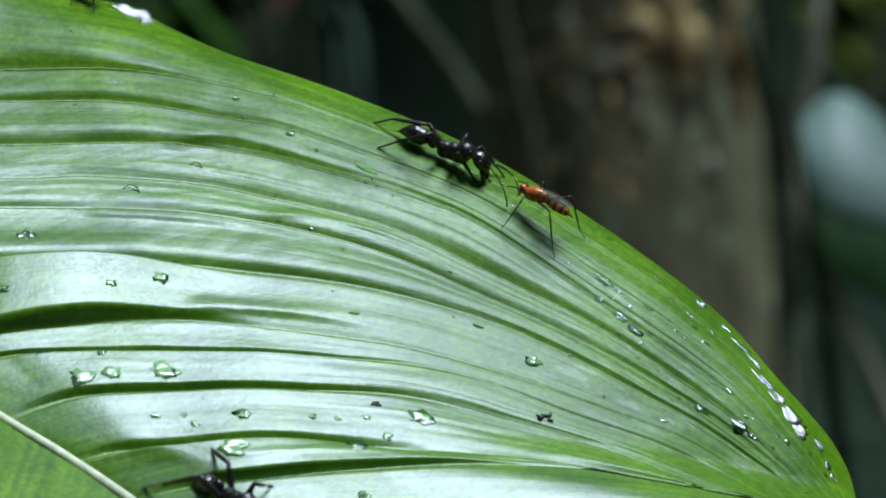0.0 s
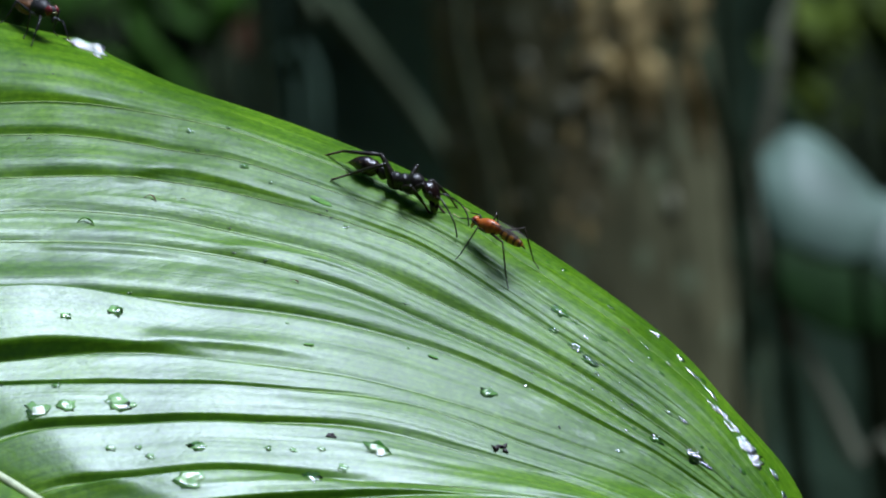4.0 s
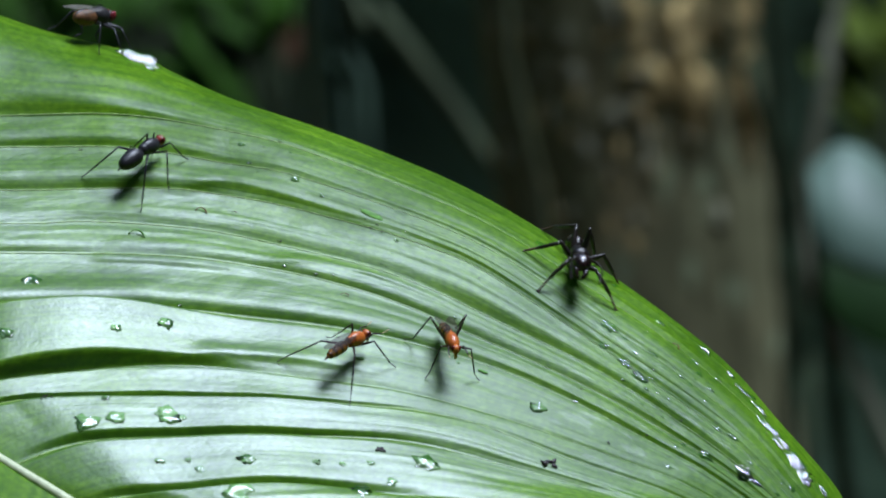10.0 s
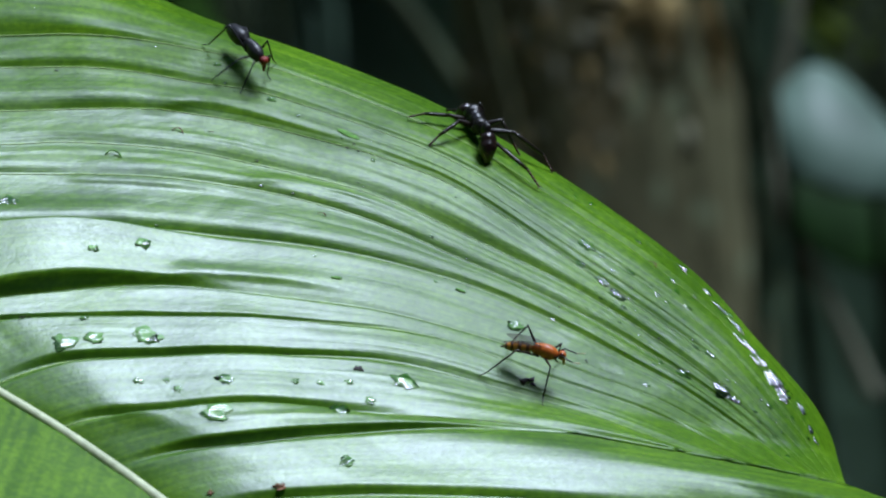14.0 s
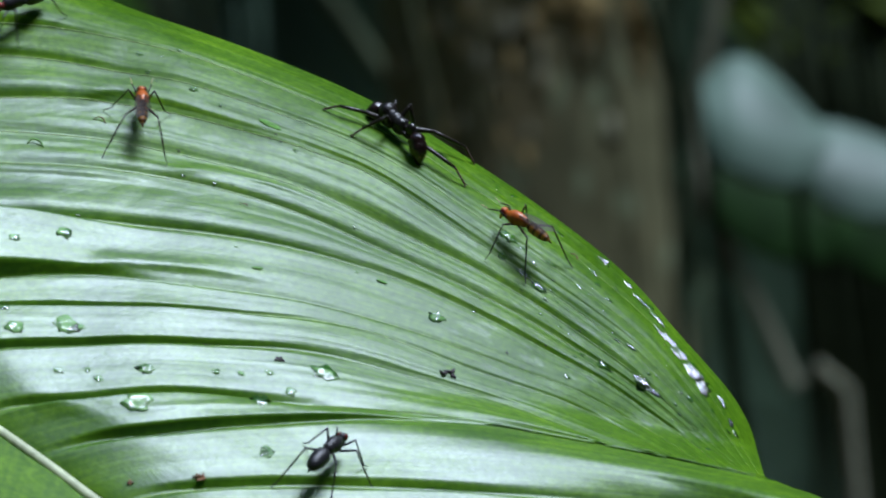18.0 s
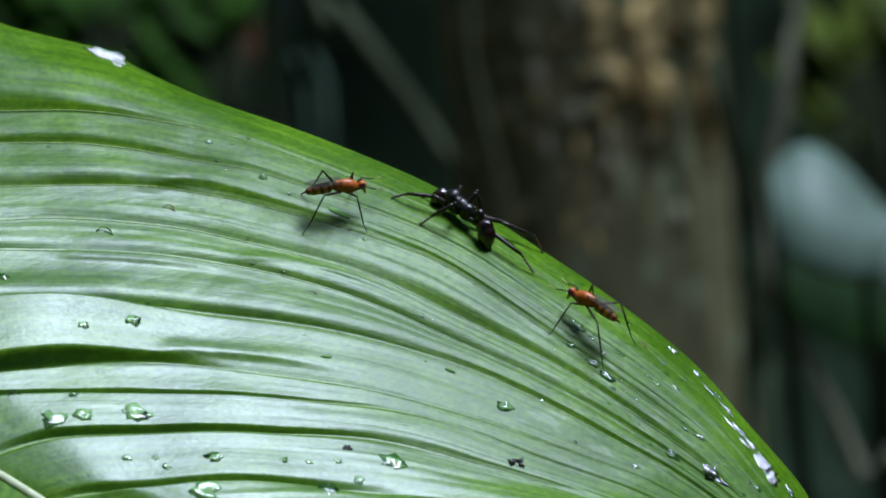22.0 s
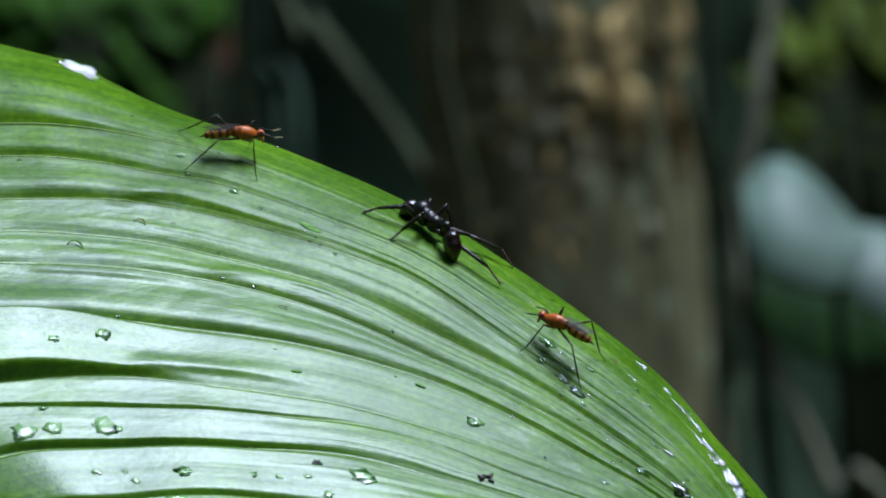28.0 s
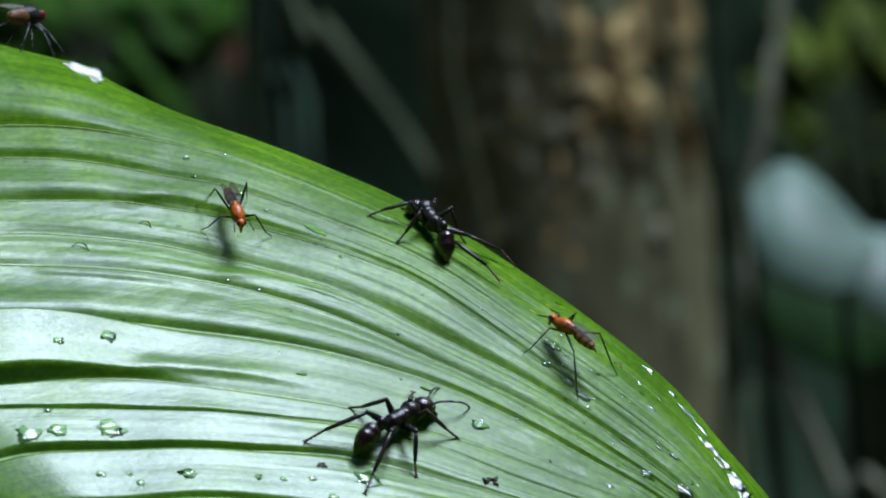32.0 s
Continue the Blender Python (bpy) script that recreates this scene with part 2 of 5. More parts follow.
def wing_material(name, color, alpha):
    """Thin veined membrane, partly clear."""
    m = material(name, color, 0.4, spec=0.12, vary=0.5, scale=900, bump=0.3, bump_scale=2500)
    m.node_tree.nodes["Principled BSDF"].inputs["Alpha"].default_value = alpha
    return m


LEAF_DARK, LEAF_LIGHT, LEAF_ROUGH, LEAF_SPEC = (0.096, 0.205, 0.002), (0.174, 0.33, 0.004), 0.37, 0.82
BLADE = leaf_material()
RIB = translucent(material("pale_midrib", (0.55, 0.6, 0.36), 0.5, vary=0.2, scale=700, bump=0.3), (0.4, 0.5, 0.15), 0.1)
VEIN = material("side_vein", (0.34, 0.48, 0.12), 0.5, vary=0.25, scale=900)
WATER = water_material()
DIRT = material("dark_dirt", (0.03, 0.022, 0.02), 0.6, vary=0.5, scale=1500, bump=0.8)
CRUMB = material("brown_crumb", (0.16, 0.07, 0.02), 0.6, vary=0.5, scale=1500, bump=0.6)
MOSS = material("green_flake", (0.11, 0.28, 0.02), 0.7, vary=0.4, scale=1200)
CHITIN = material("black_chitin", (0.013, 0.01, 0.009), 0.33, spec=0.6, vary=0.6, scale=900, bump=0.7, bump_scale=2600, alt=(0.012, 0.008, 0.007))
CHITIN_RED = material("dark_red_chitin", (0.016, 0.008, 0.007), 0.2, spec=0.8, vary=0.5, scale=900, bump=0.8, bump_scale=2200, alt=(0.022, 0.01, 0.009))
LIMB = material("black_limb", (0.016, 0.011, 0.008), 0.36, vary=0.5, scale=1400, bump=0.5, bump_scale=4000)
TOE = material("rusty_toe", (0.06, 0.026, 0.016), 0.45, vary=0.4, scale=1500)
HAIR = material("golden_hair", (0.3, 0.17, 0.05), 0.5, vary=0.3, scale=2000)
ORANGE = material("orange_cuticle", (0.47, 0.095, 0.012), 0.35, vary=0.35, scale=1200, bump=0.4, bump_scale=3500, alt=(0.57, 0.16, 0.02))
AMBER = material("amber_cuticle", (0.45, 0.195, 0.025), 0.32, vary=0.35, scale=1200, bump=0.3, bump_scale=3500)
BAND = material("brown_band", (0.11, 0.04, 0.012), 0.35, vary=0.4, scale=1200)
YELLOW = material("yellow_face", (0.6, 0.38, 0.04), 0.4, vary=0.25, scale=1500)
EYE_RED = material("dark_red_eye", (0.12, 0.015, 0.012), 0.2, vary=0.4, scale=3000, bump=0.3, bump_scale=9000)
EYE_BRIGHT = material("crimson_eye", (0.17, 0.02, 0.025), 0.25, vary=0.35, scale=3000, bump=0.3, bump_scale=9000)
THIN_LEG = material("brown_black_leg", (0.025, 0.015, 0.01), 0.4, vary=0.5, scale=1500)
PALE_TIP = material("pale_leg_tip", (0.6, 0.5, 0.25), 0.5, vary=0.2, scale=1500)
SOOT = material("matt_black_cuticle", (0.02, 0.019, 0.022), 0.4, vary=0.4, scale=1200, bump=0.5, bump_scale=3500)
RUSSET = material("russet_head", (0.22, 0.03, 0.018), 0.35, vary=0.35, scale=1500)
GREY_DUST = material("grey_striped_thorax", (0.09, 0.08, 0.075), 0.55, vary=0.7, scale=900, alt=(0.02, 0.018, 0.02), stretch=(0.15, 1, 1))
GREEN_METAL = material("metallic_green_cuticle", (0.01, 0.2, 0.07), 0.25, metal=0.9, vary=0.4, scale=1500)
WING = wing_material("smoky_wing", (0.04, 0.03, 0.025), 0.62)
WING_CLEAR = wing_material("clear_wing", (0.3, 0.27, 0.24), 0.35)
BARK = bark_material()
# lichen tan, brightened to stand also for light on the upper trunk
LICHEN = material("tan_lichen_light", (0.34, 0.26, 0.11), 0.9, spec=0.1, vary=0.4, scale=60, bump=0.8, bump_scale=150)
PALE_LICHEN = material("pale_lichen", (0.235, 0.23, 0.155), 0.9, spec=0.1, vary=0.4, scale=90, bump=0.6, bump_scale=200)
PALE_LIANA = material("pale_grey_liana", (0.215, 0.22, 0.15), 0.8, spec=0.1, vary=0.5, scale=50, bump=0.8, bump_scale=150, stretch=(1, 1, 0.3))
GREY_LIANA = material("mid_grey_liana", (0.06, 0.075, 0.04), 0.8, spec=0.1, vary=0.5, scale=50, bump=0.8, bump_scale=150, stretch=(1, 1, 0.3))
LIANA = material("grey_liana", (0.06, 0.07, 0.035), 0.8, spec=0.1, vary=0.5, scale=50, bump=0.8, bump_scale=150, stretch=(1, 1, 0.3))
STEM = material("olive_stem", (0.02, 0.028, 0.012), 0.8, spec=0.1, vary=0.4, scale=80)
FOLIAGE = translucent(material("forest_leaf", (0.042, 0.115, 0.009), 0.7, spec=0.12, vary=0.5, scale=60, alt=(0.07, 0.17, 0.014)), (0.115, 0.27, 0.012), 0.25)
# pale bluish base colour carries the sky's sheen on these leaves
SHINY = translucent(material("shiny_forest_leaf", (0.095, 0.15, 0.11), 0.55, spec=0.5, vary=0.35, scale=30), (0.1, 0.25, 0.04), 0.15)
# green darkened in the colour itself to stand for shade on hanging leaves
SHADE_GREEN = translucent(material("shade_darkened_leaf", (0.016, 0.042, 0.008), 0.7, spec=0.1, vary=0.5, scale=40), (0.03, 0.08, 0.01), 0.2)
YOUNG = translucent(material("young_forest_leaf", (0.07, 0.1, 0.008), 0.7, spec=0.12, vary=0.5, scale=60), (0.12, 0.18, 0.01), 0.2)
SHADE = translucent(material("shaded_leaf", (0.07, 0.11, 0.085), 0.8, spec=0.1, vary=0.6, scale=25, alt=(0.075, 0.12, 0.08)), (0.06, 0.12, 0.03), 0.2)
DEADLEAF = translucent(material("dead_brown_leaf", (0.045, 0.022, 0.01), 0.8, spec=0.08, vary=0.4, scale=40), (0.06, 0.03, 0.01), 0.15)
LITTER = material("forest_floor", (0.045, 0.032, 0.02), 0.9, vary=0.6, scale=14, bump=1.0, bump_scale=30, alt=(0.075, 0.055, 0.03))
GLOOM = material("far_undergrowth", (0.145, 0.228, 0.14), 0.9, spec=0.05, vary=0.8, scale=4, bump=0.6, bump_scale=12, alt=(0.2, 0.305, 0.187))


# ---- mesh helpers ----
def smooth(bm):
    for f in bm.faces:
        f.smooth = True
    return bm


def part(name, bm, mat, parent=None, label="", place=None):
    """One mesh object from a bmesh, under a thing or a part."""
    me = bpy.data.meshes.new(name)
    bm.to_mesh(me)
    bm.free()
    me.materials.append(mat)
    ob = new(name, me)
    if place is not None:
        ob.matrix_basis = place if isinstance(place, Matrix) else Matrix.Translation(place)
    ob.parent = parent
    return tagged(ob, label)


def sheet(name, pts, mat, parent=None, label="", uv=None, thick=0.0):
    """A mesh from a grid of points, rows x columns x 3, with an optional uv grid."""
    r, c = pts.shape[:2]
    k = np.arange(r * c).reshape(r, c)
    faces = np.stack([k[:-1, :-1], k[1:, :-1], k[1:, 1:], k[:-1, 1:]], -1).reshape(-1, 4)
    me = bpy.data.meshes.new(name)
    me.from_pydata(pts.reshape(-1, 3).tolist(), [], faces.tolist())
    me.polygons.foreach_set("use_smooth", [True] * len(faces))
    if uv is not None:
        layer = me.uv_layers.new(name="veins")
        layer.data.foreach_set("uv", uv.reshape(-1, 2)[faces.reshape(-1)].astype(np.float32).reshape(-1))
    me.materials.append(mat)
    ob = new(name, me)
    ob.parent = parent
    if thick:
        mod = ob.modifiers.new("thickness", "SOLIDIFY")
        mod.thickness, mod.offset = thick, -1
    return tagged(ob, label)


def blob(bm, c, r, rot=(0, 0, 0), seg=18, rings=12, taper=0.0, lump=0.0):
    """An ellipsoid, tapered along x and slightly lumpy, in millimetres."""
    turn = Euler([radians(a) for a in rot]).to_matrix()
    rows = []
    for i in range(rings + 1):
        th = math.pi * i / rings
        row = []
        for j in range(seg):
            ph = 2 * math.pi * j / seg
            x, q = -math.cos(th), math.sin(th)
            k = q * (1 + taper * x)
            v = Vector((x * r[0], math.cos(ph) * k * r[1], math.sin(ph) * k * r[2]))
            if lump:
                v *= 1 + lump * noise.noise(v * 1.7 + Vector(c))
            row.append(bm.verts.new((turn @ v + Vector(c)) * 0.001))
            if i in (0, rings):
                break
        rows.append(row)
    for a, b in zip(rows, rows[1:]):
        for j in range(seg):
            q = [a[j % len(a)], a[(j + 1) % len(a)], b[(j + 1) % len(b)], b[j % len(b)]]
            q = [v for i, v in enumerate(q) if v not in q[:i]]
            if len(q) > 2:
                bm.faces.new(q[::-1])
    return smooth(bm)


def tube(bm, pts, radii, seg=8, unit=0.001):
    """A tapered round rod through points, closed at its ends."""
    pts = [Vector(p) for p in pts]
    if isinstance(radii, (int, float)):
        radii = [radii] * len(pts)
    rings, up = [], None
    for i, p in enumerate(pts):
        d = (pts[min(i + 1, len(pts) - 1)] - pts[max(i - 1, 0)]).normalized()
        up = d.orthogonal().normalized() if up is None else (up - d * up.dot(d)).normalized()
        side = d.cross(up)
        rings.append([bm.verts.new((p + (up * math.cos(a) + side * math.sin(a)) * radii[i]) * unit) for a in (2 * math.pi * j / seg for j in range(seg))])
    for a, b in zip(rings, rings[1:]):
        for j in range(seg):
            bm.faces.new((a[j], a[(j + 1) % seg], b[(j + 1) % seg], b[j]))
    bm.faces.new(rings[0][::-1])
    bm.faces.new(rings[-1])
    return smooth(bm)


def bend(points, n):
    """Smooth curve through points (Catmull-Rom, by length)."""
    p = np.array(points, float)
    d = np.concatenate([[0], np.cumsum(np.sqrt((np.diff(p, axis=0) ** 2).sum(1)))])
    d /= d[-1]
    q = np.vstack([2 * p[0] - p[1], p, 2 * p[-1] - p[-2]])
    t = np.linspace(0, 1, n)
    k = np.clip(np.searchsorted(d, t, side="right") - 1, 0, len(p) - 2)
    f = ((t - d[k]) / (d[k + 1] - d[k]))[:, None]
    a, b, c, e = q[k], q[k + 1], q[k + 2], q[k + 3]
    return 0.5 * (2 * b + (c - a) * f + (2 * a - 5 * b + 4 * c - e) * f ** 2 + (3 * b - a - 3 * c + e) * f ** 3)


# ---- the leaf's sheet: a to the right and b upwards in millimetres, bending back towards its margin ----
HEIGHT = 1.4
MARGIN = [(-103, 59), (-88, 53), (-73.5, 47.6), (-60, 44), (-54.5, 42.6), (-49.5, 39.6), (-38.5, 34.6), (-23.5, 29.6), (-3.5, 22.1), (11.5, 14.6),
          (26.5, 5.1), (40.5, -4.9), (50.5, -12.9), (58.5, -21.9), (67.5, -32.1), (71.5, -39), (73, -44), (74.3, -48.4)]
EDGE = bend([(-170, 83), (-120, 66), (-75, 49.5), (-38, 36), (-3, 23.2), (27, 6), (51, -12), (68, -31), (76, -49), (80, -66), (82, -85)], 400)
ALONG = np.gradient(EDGE, axis=0)
TILT, RIM, FALL, CURL, REACH, FOLD = 0.45, -0.12, 0.55, 4.2, 4.2, 1.5


def leaf_depth(a, b):
    """Depth of the sheet in metres: it falls towards the viewer from its margin, with a fold in front at the lower side."""
    a, b = np.asarray(a, float), np.asarray(b, float)
    da, db = a[..., None] - EDGE[:, 0], b[..., None] - EDGE[:, 1]
    k = (da ** 2 + db ** 2).argmin(-1)[..., None]
    da, db = np.take_along_axis(da, k, -1)[..., 0], np.take_along_axis(db, k, -1)[..., 0]
    t = ALONG[k[..., 0]]
    e = np.maximum((da * t[..., 1] - db * t[..., 0]) / np.sqrt((t ** 2).sum(-1)), -8.0)
    ridge = np.interp(a, [-60, -8, 11, 31, 54, 74, 110], [-42, -38.3, -38.5, -40.2, -44.3, -48.5, -56])
    s = np.clip((ridge - b + 6.0) / 9.5, 0, 1)
    w = np.clip((a + 50) / 90, 0, 1)
    front = s * s * (3 - 2 * s) * w * w * (3 - 2 * w)
    curl = CURL * REACH * np.exp(-e / REACH) * (1 - 0.9 * front)
    fall = RIM * e + 0.5 * (FALL - RIM) * (np.sqrt((e - 16) ** 2 + 50) + e - 16)
    return 0.001 * (TILT * b - fall + curl - front * (FOLD + 0.16 * (a - 20 + np.sqrt((a - 20) ** 2 + 900)) - 0.04 * (b + 42)) + 6.0)


def leaf_point(a, b):
    """Where the smooth sheet lies in the world."""
    y = leaf_depth(a, b)
    return np.stack([0.001 * np.asarray(a) * (1 + y), y, HEIGHT + 0.001 * np.asarray(b) * (1 + y)], -1)


def leaf_frame(a, b):
    """Place, normal and the two slopes of the sheet at one spot."""
    p, u, v = (Vector(leaf_point(a + i, b + j)) for i, j in ((0, 0), (0.5, 0), (0, 0.5)))
    u, v = u - p, v - p
    return p, u.cross(v).normalized(), u, v


UPRIGHT = 0.4


def at(t, a, b, heading, lift, dip=0, upright=UPRIGHT):
    """A row for walk(): a thing whose middle shows at (a, b), lift mm off the sheet, heading in degrees along the sheet; dip: its nose down.
    On the slope it holds its back between the sheet's normal and upright."""
    fa, fb = a, b
    for _ in range(14):
        p, n, u, v = leaf_frame(fa, fb)
        n = (n * (1 - upright) + Vector((0, 0, upright))).normalized()
        q = p + n * (lift * 0.001)
        fa += 0.6 * (a - 1000 * q.x / (1 + q.y))
        fb += 0.6 * (b - 1000 * (q.z - HEIGHT) / (1 + q.y))
    h = radians(heading)
    x = u.normalized() * math.cos(h) + v.normalized() * math.sin(h)
    x = (x - n * n.dot(x)).normalized()
    y = n.cross(x)
    d = radians(dip)
    x, n0 = x * math.cos(d) - n * math.sin(d), n
    n = x.cross(y)
    m = Matrix((x, y, n)).transposed().to_4x4()
    m.translation = p + n0 * (lift * 0.001)
    return t, m


# ---- the big leaf ----
big_leaf = tagged(new("broad_leaf"), "large glossy green pleated leaf, wet with rain drops", "leaf")
NT, SUB = 190, 36
guides, heights = [bend(MARGIN, NT)], []


def vein_line(height, *pts):
    """Adds the next groove below, from its root to the margin; height: how far the pleat above it stands out, in mm."""
    guides.append(bend(pts, NT))
    heights.append(height)


vein_line(0.2, (-103, 31), (-75, 31.8), (-60, 32), (-45, 30.2), (-25, 25.3), (5, 13.6), (30, -1.7), (50, -16.8), (63, -31.2), (73.2, -47.8))
vein_line(0.75, (-103, 25), (-75, 26.3), (-55, 26), (-40, 23.6), (-25, 20.6), (5, 9.3), (30, -6.2), (50, -20.8), (63, -34.6), (72.4, -47.7))
vein_line(0.95, (-103, 18.5), (-75, 18.6), (-50, 18.8), (-35, 17.1), (-20, 13.6), (-5, 9.1), (7, 4), (30, -11), (50, -25.4), (63, -38.2), (71.6, -47.6))
vein_line(0.5, (-103, 12.2), (-75, 12.6), (-63, 13.1), (-45, 11.8), (-30, 9.1), (-8, 3), (10, -5), (30, -15.2), (49, -28.2), (61.5, -39), (70.9, -47.4))
vein_line(0.7, (-103, 7), (-75, 7.6), (-55, 7.1), (-42, 6.1), (-28, 4), (-10, -0.8), (7, -8), (30, -19), (49, -30.6), (61, -39.8), (70.2, -47.2))
vein_line(1.0, (-103, -3.6), (-78.4, -2.5), (-58.8, -2.1), (-47, -2.7), (-36, -3.9), (-22, -5.6), (-7.3, -8.2), (7, -12.2), (22, -18.6), (44, -30.2), (58, -39.4), (67.3, -46.6))
vein_line(1.5, (-100, -19.5), (-78.4, -15.4), (-68, -14), (-58.8, -13.1), (-45.2, -12.8), (-31.6, -14), (-7.3, -17.4), (8, -21.2), (22, -26), (41, -33), (54, -39.8), (63.5, -45.8))
vein_line(0.45, (-90, -24), (-78, -19), (-43, -18.4), (-18, -19.4), (2, -22), (22, -29), (38, -34.6), (49, -39.4), (58.5, -44.8))
vein_line(0.75, (-80, -30), (-68, -27), (-58, -25.9), (-33, -24.9), (-8, -25.9), (12, -30.4), (25, -34.2), (39, -39.2), (51, -43.4))
vein_line(0.6, (-66, -36.4), (-58, -35.6), (-48, -35.4), (-30, -34.4), (-8, -35.6), (8, -36.6), (20, -38), (30, -39.4), (40, -41.2))
vein_line(0.7, (-55, -43.2), (-44, -41.8), (-33, -40.9), (-18, -39.4), (-3, -38.4), (12, -38.4), (32, -39.9), (55, -44.2), (76, -48.6))
vein_line(0.6, (-41, -51.6), (-33, -50.8), (-23, -50.4), (-9, -50.1), (4, -50.4), (22, -51.1), (47, -52.6), (74, -55.6), (106, -61))
vein_line(0.6, (-30, -62), (-22, -61.5), (-10, -61), (4, -61), (20, -61.5), (38, -62.5), (60, -66), (84, -71), (108, -76))
vein_line(0.6, (-16, -74), (-8, -73.5), (4, -73.5), (18, -74), (34, -75), (52, -77), (74, -81), (96, -86), (120, -92))

def lap(f, start):
    """Cross-section of a pleat: a short step up, nearly flat, then rounding down to the next groove."""
    s = min(max((f - start) / (1 - start), 0.0), 1.0)
    return min(1.0, f / 0.1) * (1 - s * s * (2.2 - 1.2 * s)) * (1 + 0.25 * (0.5 - f))


def swell(f, late=1.5):
    """Cross-section of a soft pleat: swelling, then falling faster to the next groove; late: how near to it."""
    return math.sin(math.pi * f ** late)


G = np.array(guides)
lobes = [4, 2, 2, 2, 2, 2, 3, 2, 3, 3, 2, 3, 3, 3]
fades = {10: (0.3, 0.6, 0.12), 6: (0.16, 0.42, 0.12), 0: (0.3, 0.6, 0.6), 1: (0.2, 0.42, 0.35), 2: (0.22, 0.36, 0.22), 4: (0.4, 0.7, 0.6), 5: (0.3, 0.75, 0.55)}
rows, svals, lift_mm = [], [], []
for k in range(len(G) - 1):
    p1, p2 = G[k], G[k + 1]
    gap = np.hypot(*(p2 - p1).T)
    for i in range(SUB + (k == len(G) - 2)):
        f = i / SUB
        rows.append(p1 * (1 - f) + p2 * f)
        svals.append(k + f)
        q = np.linspace(0, 1, NT)
        right = np.clip((q - 0.35) / 0.3, 0, 1)
        right = right * right * (3 - 2 * right)
        grow = np.sin(0.5 * math.pi * np.clip(np.linspace(0.01, 1, NT) / 0.16, 0, 1)) ** 2
        if k < 6:
            rise = (swell(f, 2.8 if k == 5 else 2.0) * (1 - right) + swell(f) * right) * np.clip(0.14 * gap, 0.0, 1.25) * (1 + 0.25 * right) * grow
        else:
            rise = (lap(f, 0.86) * np.clip(0.26 * gap, 0.0, 2.6) * (1 - right) + swell(f) * np.clip(0.11 * gap, 0.0, 1.0) * right) * grow
        fine = swell((f + 0.12 * math.sin(6.3 * f + k)) * lobes[k] % 1.0)
        vary = np.array([1 + 0.6 * noise.noise(Vector((k * 5.3, q * 0.022, 1.7))) for q in range(NT)])
        if k in fades:
            q0, q1, low = fades[k]
            w = np.clip((np.linspace(0, 1, NT) - q0) / (q1 - q0), 0, 1)
            vary = vary * (1 - (1 - low) * w * w * (3 - 2 * w))
        streak = np.array([1 + 0.8 * noise.noise(Vector((k * 7.1 + int(f * lobes[k]) * 3.3, q * 0.03, 5.7))) for q in range(NT)])
        ribbed = np.clip((np.linspace(0, 1, NT) - (0.15 if k < 5 else 0.35)) / 0.45, 0.45 if k == 0 else 0.1 if k < 6 else 0.04, 0.8)
        sink = 2.6 * np.exp(-q / 0.045) if k >= 6 else 0.0
        if k < 6:
            w = np.clip((0.62 - q) / 0.2, 0, 1) * math.sin(math.pi * f) ** 0.7
            pucker = 0.07 * w * np.array([noise.noise(Vector((p * 0.24 + f * 2.2, (k + f) * 2.6, 9.1))) for p in range(NT)])
        else:
            pucker = 0.0
        lift_mm.append(pucker - sink + heights[k] * vary * rise + np.clip(gap / lobes[k], 0, 3.2) * (0.037 if k else 0.07) * streak * ribbed * fine * (1 + 0.15 * right))
AB, LIFT = np.array(rows), np.array(lift_mm)
# small folds between the veins: some of their own shape, many along the pleats
for wide, high, path in ((1.3, 0.55, [(-50, 17.6), (-45, 19.4), (-39, 20), (-31, 18.2), (-18, 14.4), (-4, 9.4)]),
                         (0.8, 0.4, [(-66, 6.6), (-50, 5.6), (-38, 4.4), (-24, 1.4)]),
                         (0.8, 0.35, [(-32, 5.6), (-24, 5.4), (-10, 2.4), (4, -3)]),
                         (1.1, 0.6, [(-47, -11.6), (-38, -10.9), (-24, -12), (-8, -15)]),
                         (1.7, 0.6, [(-90, 33.4), (-70, 34.2), (-56, 33), (-44, 30.6), (-30, 26.6)]),
                         (1.5, 0.4, [(-72, 39), (-56, 37.4), (-40, 32.4), (-24, 26.4)])):
    line = bend(path, 120)
    da, db = AB[..., 0, None] - line[:, 0], AB[..., 1, None] - line[:, 1]
    k = (da ** 2 + db ** 2).argmin(-1)[..., None]
    da, db = np.take_along_axis(da, k, -1)[..., 0], np.take_along_axis(db, k, -1)[..., 0]
    across = np.hypot(da, db) / (wide * np.where(db > 0, 1.5, 0.75))
    along = k[..., 0] / 119
    LIFT += high * np.exp(-across ** 2) * np.clip(along / 0.12, 0.15, 1) * np.clip((1 - along) / 0.5, 0, 1)
random.seed(17)
steps, cols = np.arange(len(AB))[:, None], np.linspace(0, 1, NT)[None]
for _ in range(70):
    row, mid, half = random.uniform(6, 11 * SUB), random.uniform(0.2, 0.9), random.uniform(0.06, 0.2)
    broad, high = random.uniform(2.5, 7.0), random.uniform(0.03, 0.13)
    drift = row + random.uniform(-9, 9) * (cols - mid) / half * 0.3
    off = (steps - drift) / broad
    LIFT += high * np.exp(-(off * np.where(off > 0, 1.4, 0.8)) ** 2) * np.clip(1 - ((cols - mid) / half) ** 2, 0, 1)
base = leaf_point(AB[..., 0], AB[..., 1])
du = leaf_point(AB[..., 0] + 0.5, AB[..., 1]) - base
dv = leaf_point(AB[..., 0], AB[..., 1] + 0.5) - base
nrm = np.cross(du, dv)
nrm /= np.linalg.norm(nrm, axis=-1, keepdims=True)
wave = np.array([[noise.noise(Vector((a * 0.06, b * 0.12, 0.3))) for a, b in r[::10]] for r in AB[::13]])
